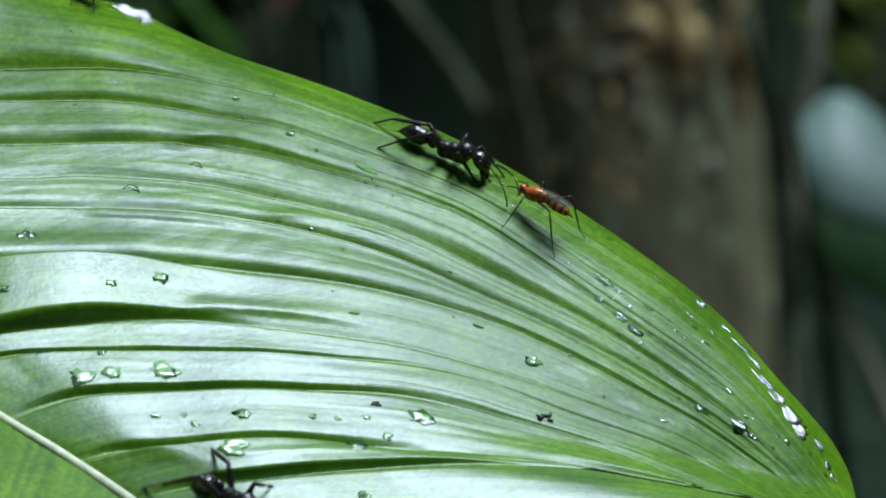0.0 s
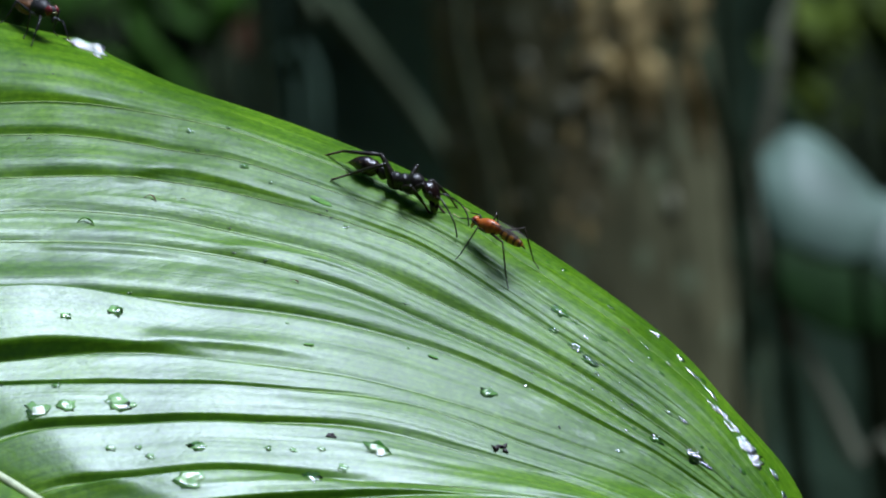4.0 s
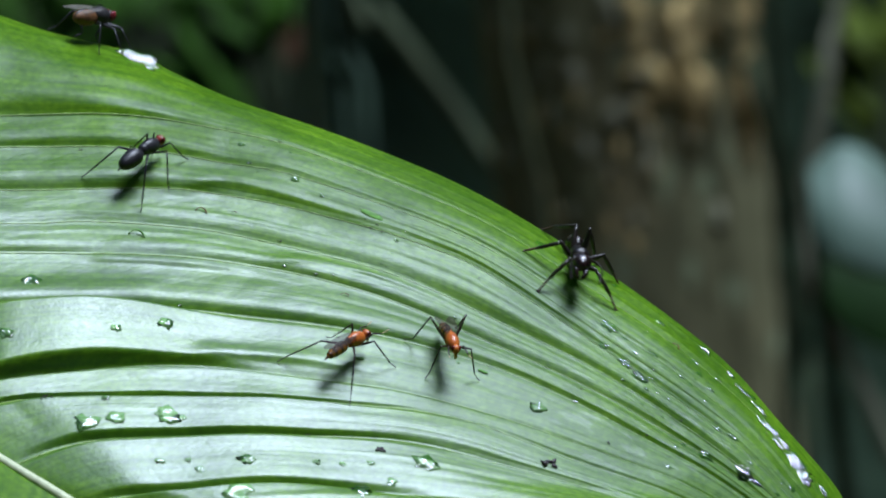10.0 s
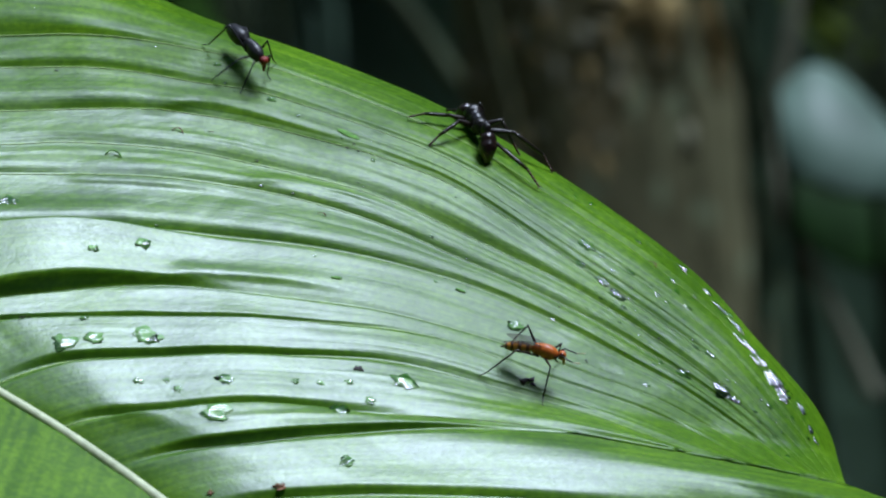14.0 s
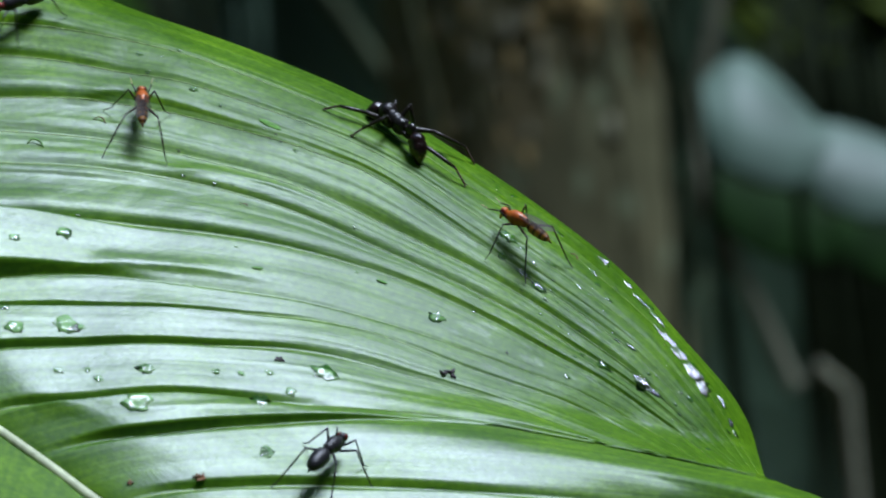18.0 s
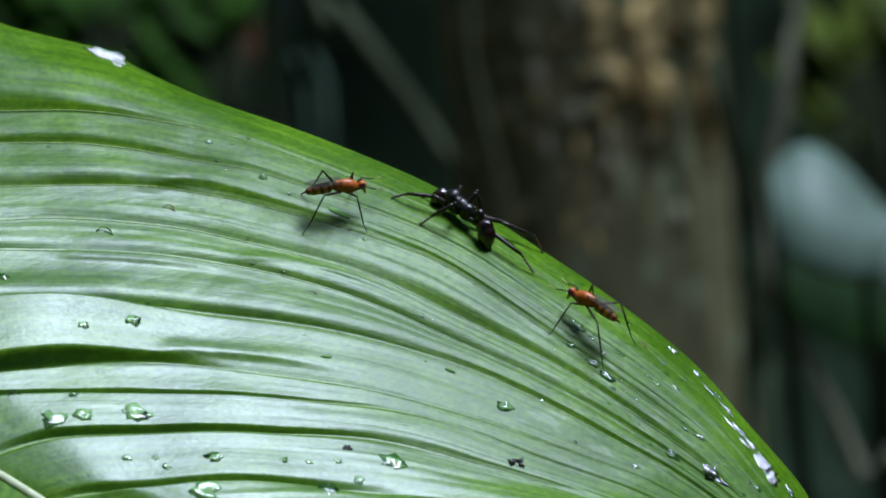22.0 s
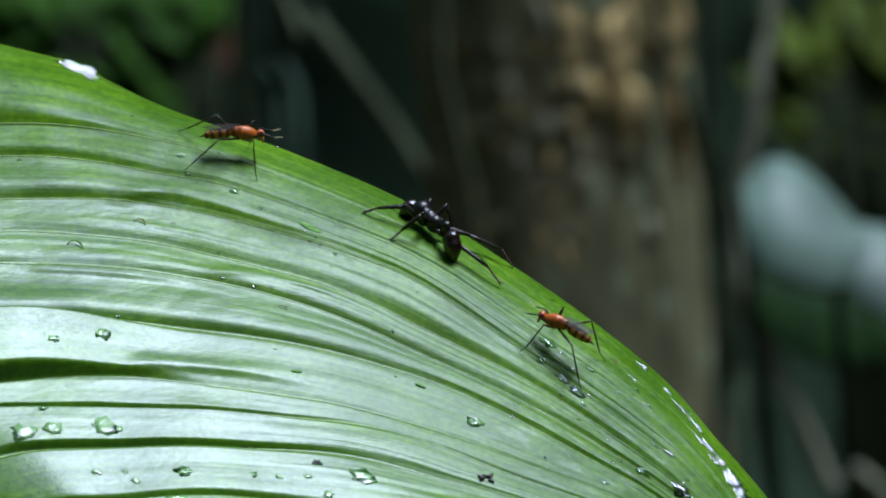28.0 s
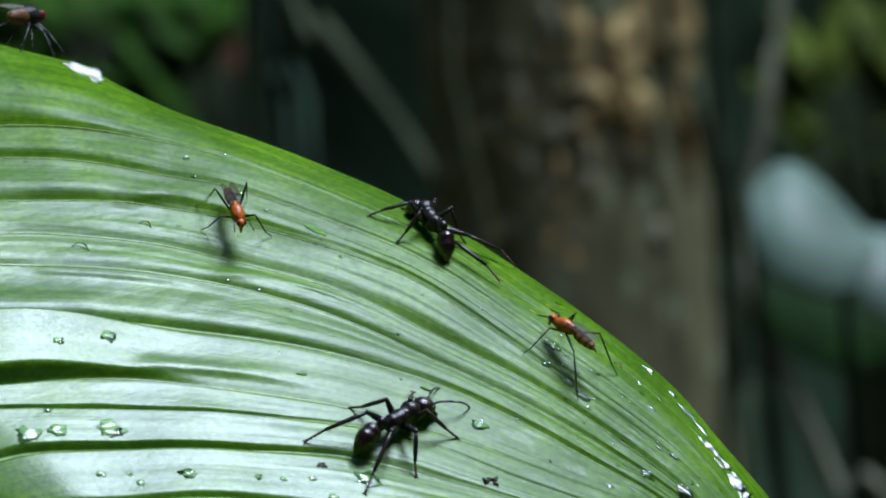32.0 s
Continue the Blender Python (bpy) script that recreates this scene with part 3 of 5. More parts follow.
wave = np.array([np.interp(np.arange(NT), np.arange(0, NT, 10), w) for w in wave])
wave = np.array([np.interp(np.arange(len(AB)), np.arange(0, len(AB), 13), w) for w in wave.T]).T
surf = base + nrm * (0.001 * (LIFT + 0.5 * wave))[..., None]
run = np.concatenate([np.zeros((len(AB), 1)), np.cumsum(np.sqrt((np.diff(AB, axis=1) ** 2).sum(-1)), 1)], 1)
sheet("blade", surf, BLADE, big_leaf, "pleated glossy green blade", np.stack([np.repeat(np.array(svals)[:, None], NT, 1), run * 0.1], -1), 0.00035)

for k in [i for i in range(1, len(G)) if i != 11]:
    bm = bmesh.new()
    line = surf[min(k * SUB + 1, len(surf) - 1)][::3]
    tube(bm, line + np.array([0, -0.00003, 0.0]), list(np.linspace(0.00012, 0.00001, len(line))), 6, 1.0)
    part("side_vein", bm, VEIN, big_leaf)

RIB_LINE = bend([(-118, -2), (-96, -16), (-84.4, -24.9), (-78.4, -28.9), (-66.4, -36.2), (-55.4, -43.6), (-45.4, -51), (-33.4, -60), (-18, -72), (0, -88)], 80)
rib = leaf_point(RIB_LINE[:, 0], RIB_LINE[:, 1])
bm = bmesh.new()
tube(bm, rib + np.array([-0.0003, -0.0004, -0.0006]), list(np.linspace(0.0008, 0.0012, 80)), 14, 1.0)
part("midrib", bm, RIB, big_leaf, "pale cream-green raised midrib")
rows, lift_mm = [], []
for i in range(60):
    f = i / 59
    rows.append(RIB_LINE + np.array([-10, -95]) * f)
AB2 = np.array(rows)
far = leaf_point(AB2[..., 0], AB2[..., 1])
sag = np.linspace(0, 1, 60)[:, None]
along = np.linspace(0, 1, 80)[None]
far[..., 1] += -0.035 * sag + 0.0005 * np.abs(np.sin(math.pi * (along * 9 + 1.2 * sag)))
sheet("blade", far, BLADE, big_leaf, "far half of the green blade", np.stack([np.repeat(along * 4, 60, 0) + sag * 0.6, np.repeat(sag * 4, 80, 1)], -1), 0.00035)
stalk = [rib[-1], rib[-1] + np.array([0.03, 0.03, -0.06]), np.array([0.08, 0.08, 1.0]), np.array([0.12, 0.12, 0.5]), np.array([0.13, 0.13, -0.02])]
bm = bmesh.new()
tube(bm, bend(stalk, 30), list(np.linspace(0.0022, 0.006, 30)), 12, 1.0)
part("leaf_stalk", bm, RIB, big_leaf, "green leaf stalk")

# ---- the forest behind ----
def spot(x, y, d):
    """A place d metres from the first stand, x and y in millimetres per metre of distance."""
    return np.array([0.001 * x * d, d - 1.0, HEIGHT + 0.001 * y * d])


bm = bmesh.new()
n = 48
grid = [[bm.verts.new((x, y, 0.03 * noise.noise(Vector((x * 0.8, y * 0.8, 0))))) for x in np.linspace(-60, 60, n)] for y in np.linspace(-60, 60, n)]
for r0, r1 in zip(grid, grid[1:]):
    for j in range(n - 1):
        bm.faces.new((r0[j], r0[j + 1], r1[j + 1], r1[j]))
tagged(part("ground", smooth(bm), LITTER), "brown leaf-littered forest floor", "ground", kind="structure")

bm = bmesh.new()
rings = []
for i in range(15):
    z = -0.3 + i * 0.9
    rings.append([])
    for j in range(120):
        a = 2 * math.pi * j / 120
        r = 6.5 + 1.0 * noise.noise(Vector((3 * math.cos(a), 3 * math.sin(a), z * 0.5))) + 0.5 * noise.noise(Vector((14 * math.cos(a), 14 * math.sin(a), z * 2.2)))
        rings[-1].append(bm.verts.new((r * math.cos(a), r * math.sin(a), z + 0.3 * noise.noise(Vector((9 * math.cos(a), 9 * math.sin(a), i))))))
for r0, r1 in zip(rings, rings[1:]):
    for j in range(120):
        bm.faces.new((r0[j], r1[j], r1[(j + 1) % 120], r0[(j + 1) % 120]))
tagged(part("backdrop", smooth(bm), GLOOM), "dark dense forest undergrowth all round", "undergrowth", kind="structure")


def trunk(d, foot, top, radius, mat, name, label, category, lump=0.12, seg=40):
    """An uneven tree trunk from the ground up."""
    f, t = spot(*foot, d), spot(*top, d)
    slope = (t - f) / (t[2] - f[2])
    bm = bmesh.new()
    rr = []
    for i in range(90):
        z = -0.05 + 9.05 * i / 89
        c = f + slope * (z - f[2])
        rr.append([])
        for j in range(seg):
            a = 2 * math.pi * j / seg
            q = Vector((math.cos(a), math.sin(a), z * 4))
            r = radius * (1 - 0.5 * max(0.0, (z - 2.5) / 6.5) + 0.5 * math.exp(-z * 3) + lump * noise.noise(q * 1.2) + lump * 0.6 * noise.noise(q * 3.1))
            rr[-1].append(bm.verts.new((c[0] + r * math.cos(a), c[1] + r * math.sin(a), z)))
    for r0, r1 in zip(rr, rr[1:]):
        for j in range(seg):
            bm.faces.new((r0[j], r0[(j + 1) % seg], r1[(j + 1) % seg], r1[j]))
    bm.faces.new(rr[-1])
    return tagged(part(name, smooth(bm), mat), label, category), f, slope


TRUNK = 0.073
tree = tagged(new("tree"), "mossy grey-brown tree trunk with pale lichen and clinging roots", "tree")
stem, tf, ts = trunk(3.0, (44, -70), (30.0, 44), TRUNK, BARK, "trunk", "", "")
stem.parent = tree
for off, thick, side in ((0.041, 0.008, 0.75), (-0.055, 0.007, 0.6)):
    bm = bmesh.new()
    line = []
    for i in range(70):
        z = -0.03 + 4.9 * i / 69
        c = tf + ts * (z - tf[2])
        line.append((c[0] + off + 0.008 * noise.noise(Vector((z * 1.7, off * 90, 0))), c[1] - side * TRUNK * 0.98, z))
    tube(bm, line, [thick * (1 + 0.35 * noise.noise(Vector((i * 0.35, off * 50, 2)))) for i in range(70)], 10, 1.0)
    part("clinging_root", bm, BARK, tree)

# tan lichen, also painting in the lit area on the trunk's upper right
for x, y, wide, tall in ((49, 43, 0.017, 0.05), (51.5, 31, 0.01, 0.03), (45, 52, 0.014, 0.03), (40, 44, 0.009, 0.03), (43, 34, 0.008, 0.022), (36, 38, 0.007, 0.012), (33, 47, 0.006, 0.02)):
    c = spot(x, y, 2.95)
    axis = tf + ts * (c[2] - tf[2])
    c[1] = axis[1] - 0.99 * math.sqrt(max(TRUNK ** 2 - (c[0] - axis[0]) ** 2, 0.0004))
    bm = bmesh.new()
    blob(bm, 1000 * c, (1000 * wide, 4, 1000 * tall), seg=20, rings=16, lump=0.0)
    for v in bm.verts:
        q = Vector((v.co.x - c[0], v.co.y - c[1], v.co.z - c[2]))
        v.co += q * (0.9 * noise.noise(q * 90 + Vector((x, 0, y))))
    part("lichen_patch", bm, LICHEN, tree, "tan lichen patch that also stands for light on the bark")

# lichen specks, crowded high and left to stand also for light there
random.seed(8)
for i in range(100):
    turn = math.radians(random.triangular(-172, -35, -150))
    z = random.triangular(1.38, 1.6, 1.55)
    axis = tf + ts * (z - tf[2])
    r = random.uniform(0.0014, 0.0034)
    bm = bmesh.new()
    blob(bm, (1000 * (axis[0] + 1.01 * TRUNK * math.cos(turn)), 1000 * (axis[1] + 1.01 * TRUNK * math.sin(turn)), 1000 * z), (1000 * r, 1.6, 2200 * r), (0, 0, math.degrees(turn) + 90), 10, 7, lump=0.3)
    part("lichen_spot", bm, PALE_LICHEN if random.random() < 0.55 else LICHEN, tree)
random.seed(5)
bm_crown = bmesh.new()
for i in range(7):
    turn = 2 * math.pi * i / 7 + 0.4
    z = 6.2 + 0.42 * i
    c = tf + ts * (z - tf[2])
    way = np.array([math.cos(turn), math.sin(turn), 0.5])
    line = bend([c, c + 0.45 * way, c + 1.0 * way + np.array([0, 0, 0.15]), c + 1.5 * way + np.array([0, 0, 0.4])], 12)
    bm = bmesh.new()
    tube(bm, line, list(np.linspace(0.03, 0.006, 12)), 8, 1.0)
    part("limb", bm, BARK, tree)
    for _ in range(130):
        o = Vector(line[random.randrange(4, 12)]) + Vector((random.gauss(0, 0.28), random.gauss(0, 0.28), random.gauss(0, 0.2)))
        m = pose(o.x, o.y, o.z, random.uniform(-50, 50), random.uniform(-50, 50), random.uniform(0, 360))
        w, g = random.uniform(0.03, 0.05), random.uniform(0.12, 0.2)
        v = [bm_crown.verts.new(m @ Vector(p)) for p in ((0, 0, 0), (w, 0.4 * g, 0.01), (0, g, -0.02), (-w, 0.4 * g, 0.01))]
        bm_crown.faces.new(v)
part("crown", bm_crown, FOLIAGE, tree, "loose crown of dark green leaves")


def liana(d, pts, width, mat=LIANA, name="liana", label="thin grey woody liana hanging in the shade"):
    bm = bmesh.new()
    line = bend([spot(x, y, d) for x, y in pts], 60)
    tube(bm, line, [0.5 * width * (1 + 0.25 * noise.noise(Vector((i * 0.4, d, 0)))) for i in range(60)], 10, 1.0)
    return tagged(part(name, bm, mat), label, "liana", "lianas")


liana(2.9, [(75, 300), (69, 62), (68, 50), (66.6, 38.5), (64, 26), (61.5, 14), (62, 8), (65.5, -1), (71.5, -12), (80, -31), (92, -60), (100, -400)], 0.0085, PALE_LIANA, label="pale grey woody liana bowing through the shade")
liana(2.8, [(52, 200), (57, 40), (61, 20), (62, 0), (63, -15), (64, -40), (66, -400)], 0.006, STEM, label="greenish thin stem in the shade")
liana(3.2, [(-120, 300), (-24, 66), (-16.8, 55.7), (-9.8, 46.7), (1.2, 32.7), (8.6, 21.5), (16, 10), (40, -60), (60, -330)], 0.011, GREY_LIANA, label="grey woody liana slanting through the shade")
liana(2.9, [(8, 300), (10, 60), (10.4, 44), (12.1, 36), (15, 24), (17, 12), (24, -60), (24, -320)], 0.005, LIANA)
liana(3.3, [(-17, 300), (-18.5, 60), (-17.5, 44), (-15, 30), (-10, -60), (-8, -330)], 0.010, SHADE, label="pale bluish upright stem in the shade")
liana(3.4, [(-24, 300), (-22.5, 60), (-20.5, 42), (-18.5, 30), (-14, -60), (-10, -330)], 0.007, SHADE, label="pale bluish upright stem in the shade")
liana(3.5, [(-29, 300), (-26, 50), (-20, 20), (-14, -20), (-10, -320)], 0.008, STEM, label="greenish thin stem in the shade")
liana(2.9, [(46, 300), (47.5, 62), (51.5, 46), (54, 36), (57.5, 24), (58.5, 4), (60, -30), (62, -360)], 0.007, STEM, label="greenish thin stem beside the trunk")


def forest_plant(d, foot, leaves, mat, label, group):
    """A slender stem from the ground with broad leaves; each leaf: x, y, length and width in metres, turn and pitch in degrees."""
    thing = tagged(new("forest_plant"), label, "plant", group)
    f = spot(foot, 0, d)
    f[2] = -0.02
    for x, y, length, width, turn, pitch in leaves:
        tip = spot(x, y, d)
        bm = bmesh.new()
        mid = (f + tip) / 2 + np.array([0.05, 0.04, 0.12])
        tube(bm, bend([f, mid, tip], 24), list(np.linspace(0.006, 0.0025, 24)), 8, 1.0)
        part("stem", bm, STEM, thing)
        m = pose(0, 0, 0, pitch, 0, turn)
        u = np.linspace(0, 1, 26)
        v = np.linspace(-1, 1, 15)
        half = 0.5 * width * np.sin(math.pi * u ** 0.8) ** 0.7
        pts = np.zeros((26, 15, 3))
        pts[..., 0] = half[:, None] * v[None]
        pts[..., 1] = (u[:, None] - 0.08 * (1 - u[:, None]) * np.abs(v[None])) * length
        pts[..., 2] = -0.12 * length * u[:, None] ** 2 - 0.12 * width * np.abs(v[None]) ** 1.5 + 0.001 * np.sin(u[:, None] * 40) * np.abs(v[None])
        w = np.array(m.to_3x3()) @ pts.reshape(-1, 3).T
        sheet("leaf", w.T.reshape(26, 15, 3) + tip, mat, thing, "", None, 0.0008)
    return thing


def hanging_leaves(d, foot, leaves, mat, label):
    """Broad leaves that arch over towards the viewer; each leaf: its axis in three points, width in metres, slope at the back and at the front in degrees."""
    thing = tagged(new("forest_plant"), label, "plant", "forest plants")
    f = spot(foot, 0, d)
    f[2] = -0.02
    for axis, width, back, front in leaves:
        line = bend([spot(x, y, d) for x, y in axis], 30)
        bm = bmesh.new()
        tube(bm, bend([f, (f + line[0]) / 2 + np.array([0.03, 0.05, 0.1]), line[0]], 24), list(np.linspace(0.006, 0.0025, 24)), 8, 1.0)
        part("stem", bm, STEM, thing)
        wide = width * np.sin(math.pi * np.linspace(0.03, 0.98, 30) ** 0.75) ** 0.6
        v = np.linspace(0, 1, 20)
        slope = np.radians(back + (front - back) * v ** 1.3)
        run = np.cumsum(np.stack([np.zeros(20), -np.cos(slope), -np.sin(slope)], -1), 0) / 20
        pts = line[:, None] + wide[:, None, None] * (run - run[7])[None]
        sheet("leaf", pts, mat, thing, "", None, 0.0008)
    return thing


def thicket(seed, d, foot, box, count, size, mat, label):
    """A bush of small leaves on thin twigs, spread over a box (x0, x1, y0, y1)."""
    random.seed(seed)
    leaves = []
    for _ in range(count):
        g = random.uniform(0.6, 1.2) * size
        leaves.append((random.uniform(box[0], box[1]), random.uniform(box[2], box[3]), g, g * random.uniform(0.5, 0.7), random.uniform(-60, 60), random.uniform(35, 75)))
    return forest_plant(d, foot, leaves, mat, label, "forest plants")


hanging_leaves(2.6, 92, [([(63.5, 20), (72, 21), (86, 12)], 0.078, 30, 86), ([(80, 13), (90, 10.5), (108, 5)], 0.058, 30, 84)], SHINY, "broad leaves coloured pale for sky sheen, arching over in the gloom")
hanging_leaves(2.9, 96, [([(66, 4), (78, 1), (92, -4)], 0.05, 55, 88), ([(86, 0), (98, -3), (112, -8)], 0.05, 55, 88)], SHADE_GREEN, "green leaves hanging down, their colour darkened for the shade")
thicket(3, 3.3, 105, (72, 100, 28, 45), 46, 0.055, YOUNG, "bush of yellow-green leaves in a patch of light")
thicket(4, 3.5, -62, (-84, -33, 33, 54), 60, 0.075, FOLIAGE, "bush of green leaves in the shade")
forest_plant(3.6, -40, [(-33, 44, 0.04, 0.03, 10, 60), (-29.5, 42, 0.035, 0.025, -20, 55), (-31, 47, 0.03, 0.025, 40, 50)], DEADLEAF, "withered red-brown leaves on a thin stem", "forest plants")

# ---- insects: x forwards, y to the left, z up, in millimetres round the middle of the body ----
def limb(thing, root, knee, ankle, toe, thick, mats, hairs=0, claw=0.0, planted=True):
    """One leg in three jointed pieces: a thigh hinged at the body, a shin and a foot."""
    r = Vector(root)
    k, a, t = Vector(knee) - r, Vector(ankle) - r, Vector(toe) - r
    bm = bmesh.new()
    blob(bm, (0, 0, 0), (thick * 1.5, thick * 1.3, thick * 1.5), seg=10, rings=6)
    tube(bm, [(0, 0, 0), k * 0.15, k * 0.45, k * 0.85, k], [thick * 0.8, thick * 1.05, thick * 1.3, thick * 0.9, thick * 0.8])
    blob(bm, k, (thick * 0.88,) * 3, seg=8, rings=5)
    leg = part("leg", bm, mats[0], thing, "", r * 0.001)
    bm = bmesh.new()
    d = a - k
    side = d.cross(Vector((0, 0, 1))).normalized()
    tube(bm, [d * 0, d * 0.3, d * 0.7, d], [thick * 0.65, thick * 0.82, thick * 0.78, thick * 0.6])
    for i in range(hairs):
        q = d * (0.1 + 0.85 * i / hairs)
        w = (side * random.uniform(-1, 1) + Vector((0, 0, random.uniform(-0.6, 0.8)))).normalized()
        tube(bm, [q, q + w * thick * 1.9 + d.normalized() * 0.35], [thick * 0.14, 0.01], 3)
    shin = part("shin", bm, mats[1], leg, "", k * 0.001)
    bm = bmesh.new()
    d = t - a
    n = 5
    for i in range(n):
        p, q = d * (i / n), d * ((i + 0.92) / n)
        tube(bm, [p, (p + q) / 2, q], [thick * 0.46, thick * 0.5, thick * 0.46], 6)
    if claw:
        for s in (-1, 1):
            w = d.normalized().cross(Vector((0, 0, 1))) * s
            tube(bm, [d, d + d.normalized() * claw * 0.5 + w * claw * 0.6 + Vector((0, 0, 0.1)), d + d.normalized() * claw * 0.7 + w * claw - Vector((0, 0, 0.15))], [thick * 0.3, thick * 0.22, 0.02], 5)
    foot = part("foot", bm, mats[2], leg, "", a * 0.001)
    leg["planted"] = 1 if planted else 0
    leg["hip"], leg["knee"], leg["ankle"], leg["toe"] = tuple(r * 0.001), tuple(k * 0.001), tuple(a * 0.001), tuple(t * 0.001)
    return leg


def bullet_ant(droop, spread, raise_head, label):
    """A big hunting ant. droop: degrees that the rear hangs; raise_head: degrees that the head lifts."""
    ant = tagged(new("ant"), label, "ant", "ants")
    bm = bmesh.new()
    spine = bend([(4.9, 0, 0.9), (4.0, 0, 0.85), (2.2, 0, 0.5), (0.2, 0, 0.2), (-1.6, 0, 0.05), (-3.1, 0, -0.25)], 22)
    tube(bm, spine, [0.7, 1.0, 1.4, 1.75, 1.95, 2.0, 1.95, 1.78, 1.52, 1.42, 1.5, 1.6, 1.6, 1.48, 1.36, 1.42, 1.5, 1.5, 1.38, 1.16, 0.86, 0.5], 18)
    for x, z, r in ((3.4, 1.75, 0.45), (-2.2, 1.0, 0.4)):
        for s in (-1, 1):
            blob(bm, (x, 0.6 * s, z), (r, r * 0.7, r), seg=10, rings=6)
    blob(bm, (1.9, 0, -0.2), (2.1, 1.6, 1.95), (0, 10, 0), lump=0.1)
    blob(bm, (-1.2, 0, -0.4), (2.0, 1.45, 1.75), (0, -8, 0), lump=0.1)
    for x in (2.7, 0.7, -1.3):
        for s in (-1, 1):
            blob(bm, (x, 0.75 * s, -0.85), (0.75, 0.65, 0.95), seg=10, rings=7)
    part("thorax", bm, CHITIN, ant)

    def turned(pivot, angle):
        m = Matrix.Translation(Vector(pivot) * 0.001) @ pose(0, 0, 0, 0, -angle, 0)
        return m

    bm = bmesh.new()
    blob(bm, (2.2, 0, 0.1), (2.45, 2.0, 1.6), (0, 18, 0), taper=-0.12, lump=0.05)
    blob(bm, (0.4, 0, 0.3), (0.8, 0.9, 0.9), seg=12, rings=8)
    blob(bm, (3.7, 0, -0.75), (0.9, 1.3, 0.7), (0, 25, 0), seg=14, rings=8)
    head = part("head", bm, CHITIN_RED, ant, "glossy dark red-brown head", turned((4.7, 0, 0.65), raise_head))
    for s in (-1, 1):
        bm = bmesh.new()
        blob(bm, (2.3, 1.72 * s, 0.55), (0.5, 0.3, 0.48), seg=12, rings=8)
        part("eye", bm, SOOT, head)
        bm = bmesh.new()
        tube(bm, [(3.5, 0.85 * s, -0.8), (4.4, 1.0 * s, -1.5), (5.1, 0.7 * s, -2.3), (5.3, 0.12 * s, -3.0)], [0.62, 0.6, 0.46, 0.1], 9)
        for i in range(3):
            tube(bm, [(4.7 + 0.2 * i, (0.8 - 0.2 * i) * s, -1.8 - 0.35 * i), (4.5 + 0.2 * i, (0.35 - 0.1 * i) * s, -2.0 - 0.35 * i)], [0.2, 0.04], 5)
        part("mandible", bm, CHITIN_RED, head)
        bm = bmesh.new()
        tube(bm, [(3.4, 0.7 * s, 0.7), (4.6, 1.4 * s, 1.3), (6.2, 2.2 * s, 1.45), (6.7, 2.45 * s, 1.4)], [0.19, 0.21, 0.23, 0.2], 7)
        arc = bend([(6.7, 2.45 * s, 1.4), (8.4, 3.0 * s, 1.25), (10.2, 3.2 * s, 0.5), (11.7, 3.0 * s, -0.7), (12.3, 2.8 * s, -1.5)], 13)
        for i in range(12):
            tube(bm, [arc[i], (arc[i] + arc[i + 1]) / 2, arc[i] * 0.06 + arc[i + 1] * 0.94], [0.15, 0.2, 0.15], 6)
        part("antenna", bm, LIMB, head)
    bm = bmesh.new()
    tube(bm, [(-2.8, 0, -0.1), (-3.5, 0, 0.0), (-4.2, 0, 0.15)], [0.4, 0.42, 0.5], 10)
    blob(bm, (-4.35, 0, 0.45), (1.15, 0.95, 1.4), (0, -12, 0), taper=0.1)
    tube(bm, [(-4.6, 0, 0.1), (-5.3, 0, 0.1)], [0.5, 0.45], 10)
    part("waist_node", bm, CHITIN, ant)
    bm = bmesh.new()
    tube(bm, bend([(-0.1, 0, 0.1), (-0.8, 0, 0.2), (-1.9, 0, 0.25), (-3.2, 0, 0.1), (-4.6, 0, -0.3), (-5.8, 0, -0.85), (-6.9, 0, -1.5)], 24),
         [0.4, 0.9, 1.3, 1.58, 1.74, 1.8, 1.76, 1.68, 1.76, 1.86, 1.87, 1.84, 1.76, 1.66, 1.54, 1.4, 1.26, 1.1, 0.93, 0.76, 0.58, 0.4, 0.22, 0.08], 20)
    rear = part("gaster", bm, CHITIN_RED, ant, "glossy dark brown pointed rear", Matrix.Translation((-0.0051, 0, 0.0001)) @ pose(0, 0, 0, 0, -droop, 0))
    bm = bmesh.new()
    tube(bm, [(-6.8, 0, -1.45), (-7.1, 0, -1.65), (-7.4, 0, -1.85)], [0.14, 0.08, 0.01], 6)
    part("sting", bm, TOE, rear)
    bm = bmesh.new()
    for _ in range(90):
        u, v = random.uniform(-5.4, -2.2), random.uniform(0.2, 2.9)
        q = Vector((u, 1.75 * math.cos(v), 1.75 * math.sin(v) - 0.07 * (u + 2) ** 2)) * (1 if u > -4.2 else 0.8)
        q.x = u
        tube(bm, [q, q + Vector((-0.35, 0.25 * math.cos(v), 0.25 * math.sin(v)))], [0.018, 0.004], 3)
    part("bristles", bm, HAIR, rear)
    m = (LIMB, LIMB, TOE)
    for s in (-1, 1):
        limb(ant, (2.7, 0.95 * s, -0.9), (4.3, 3.6 * s, 1.2), (7.8, 5.4 * s, -2.8), (10.2, 6.6 * s, -4.2), 0.5, m, 16, 0.65)
        limb(ant, (0.7, 0.95 * s, -1.0), (-0.9, 4.4 * s, 1.7), (-1.8, 7.4 * s, -2.7), (-1.9, 9.4 * s, -4.2), 0.5, m, 16, 0.65)
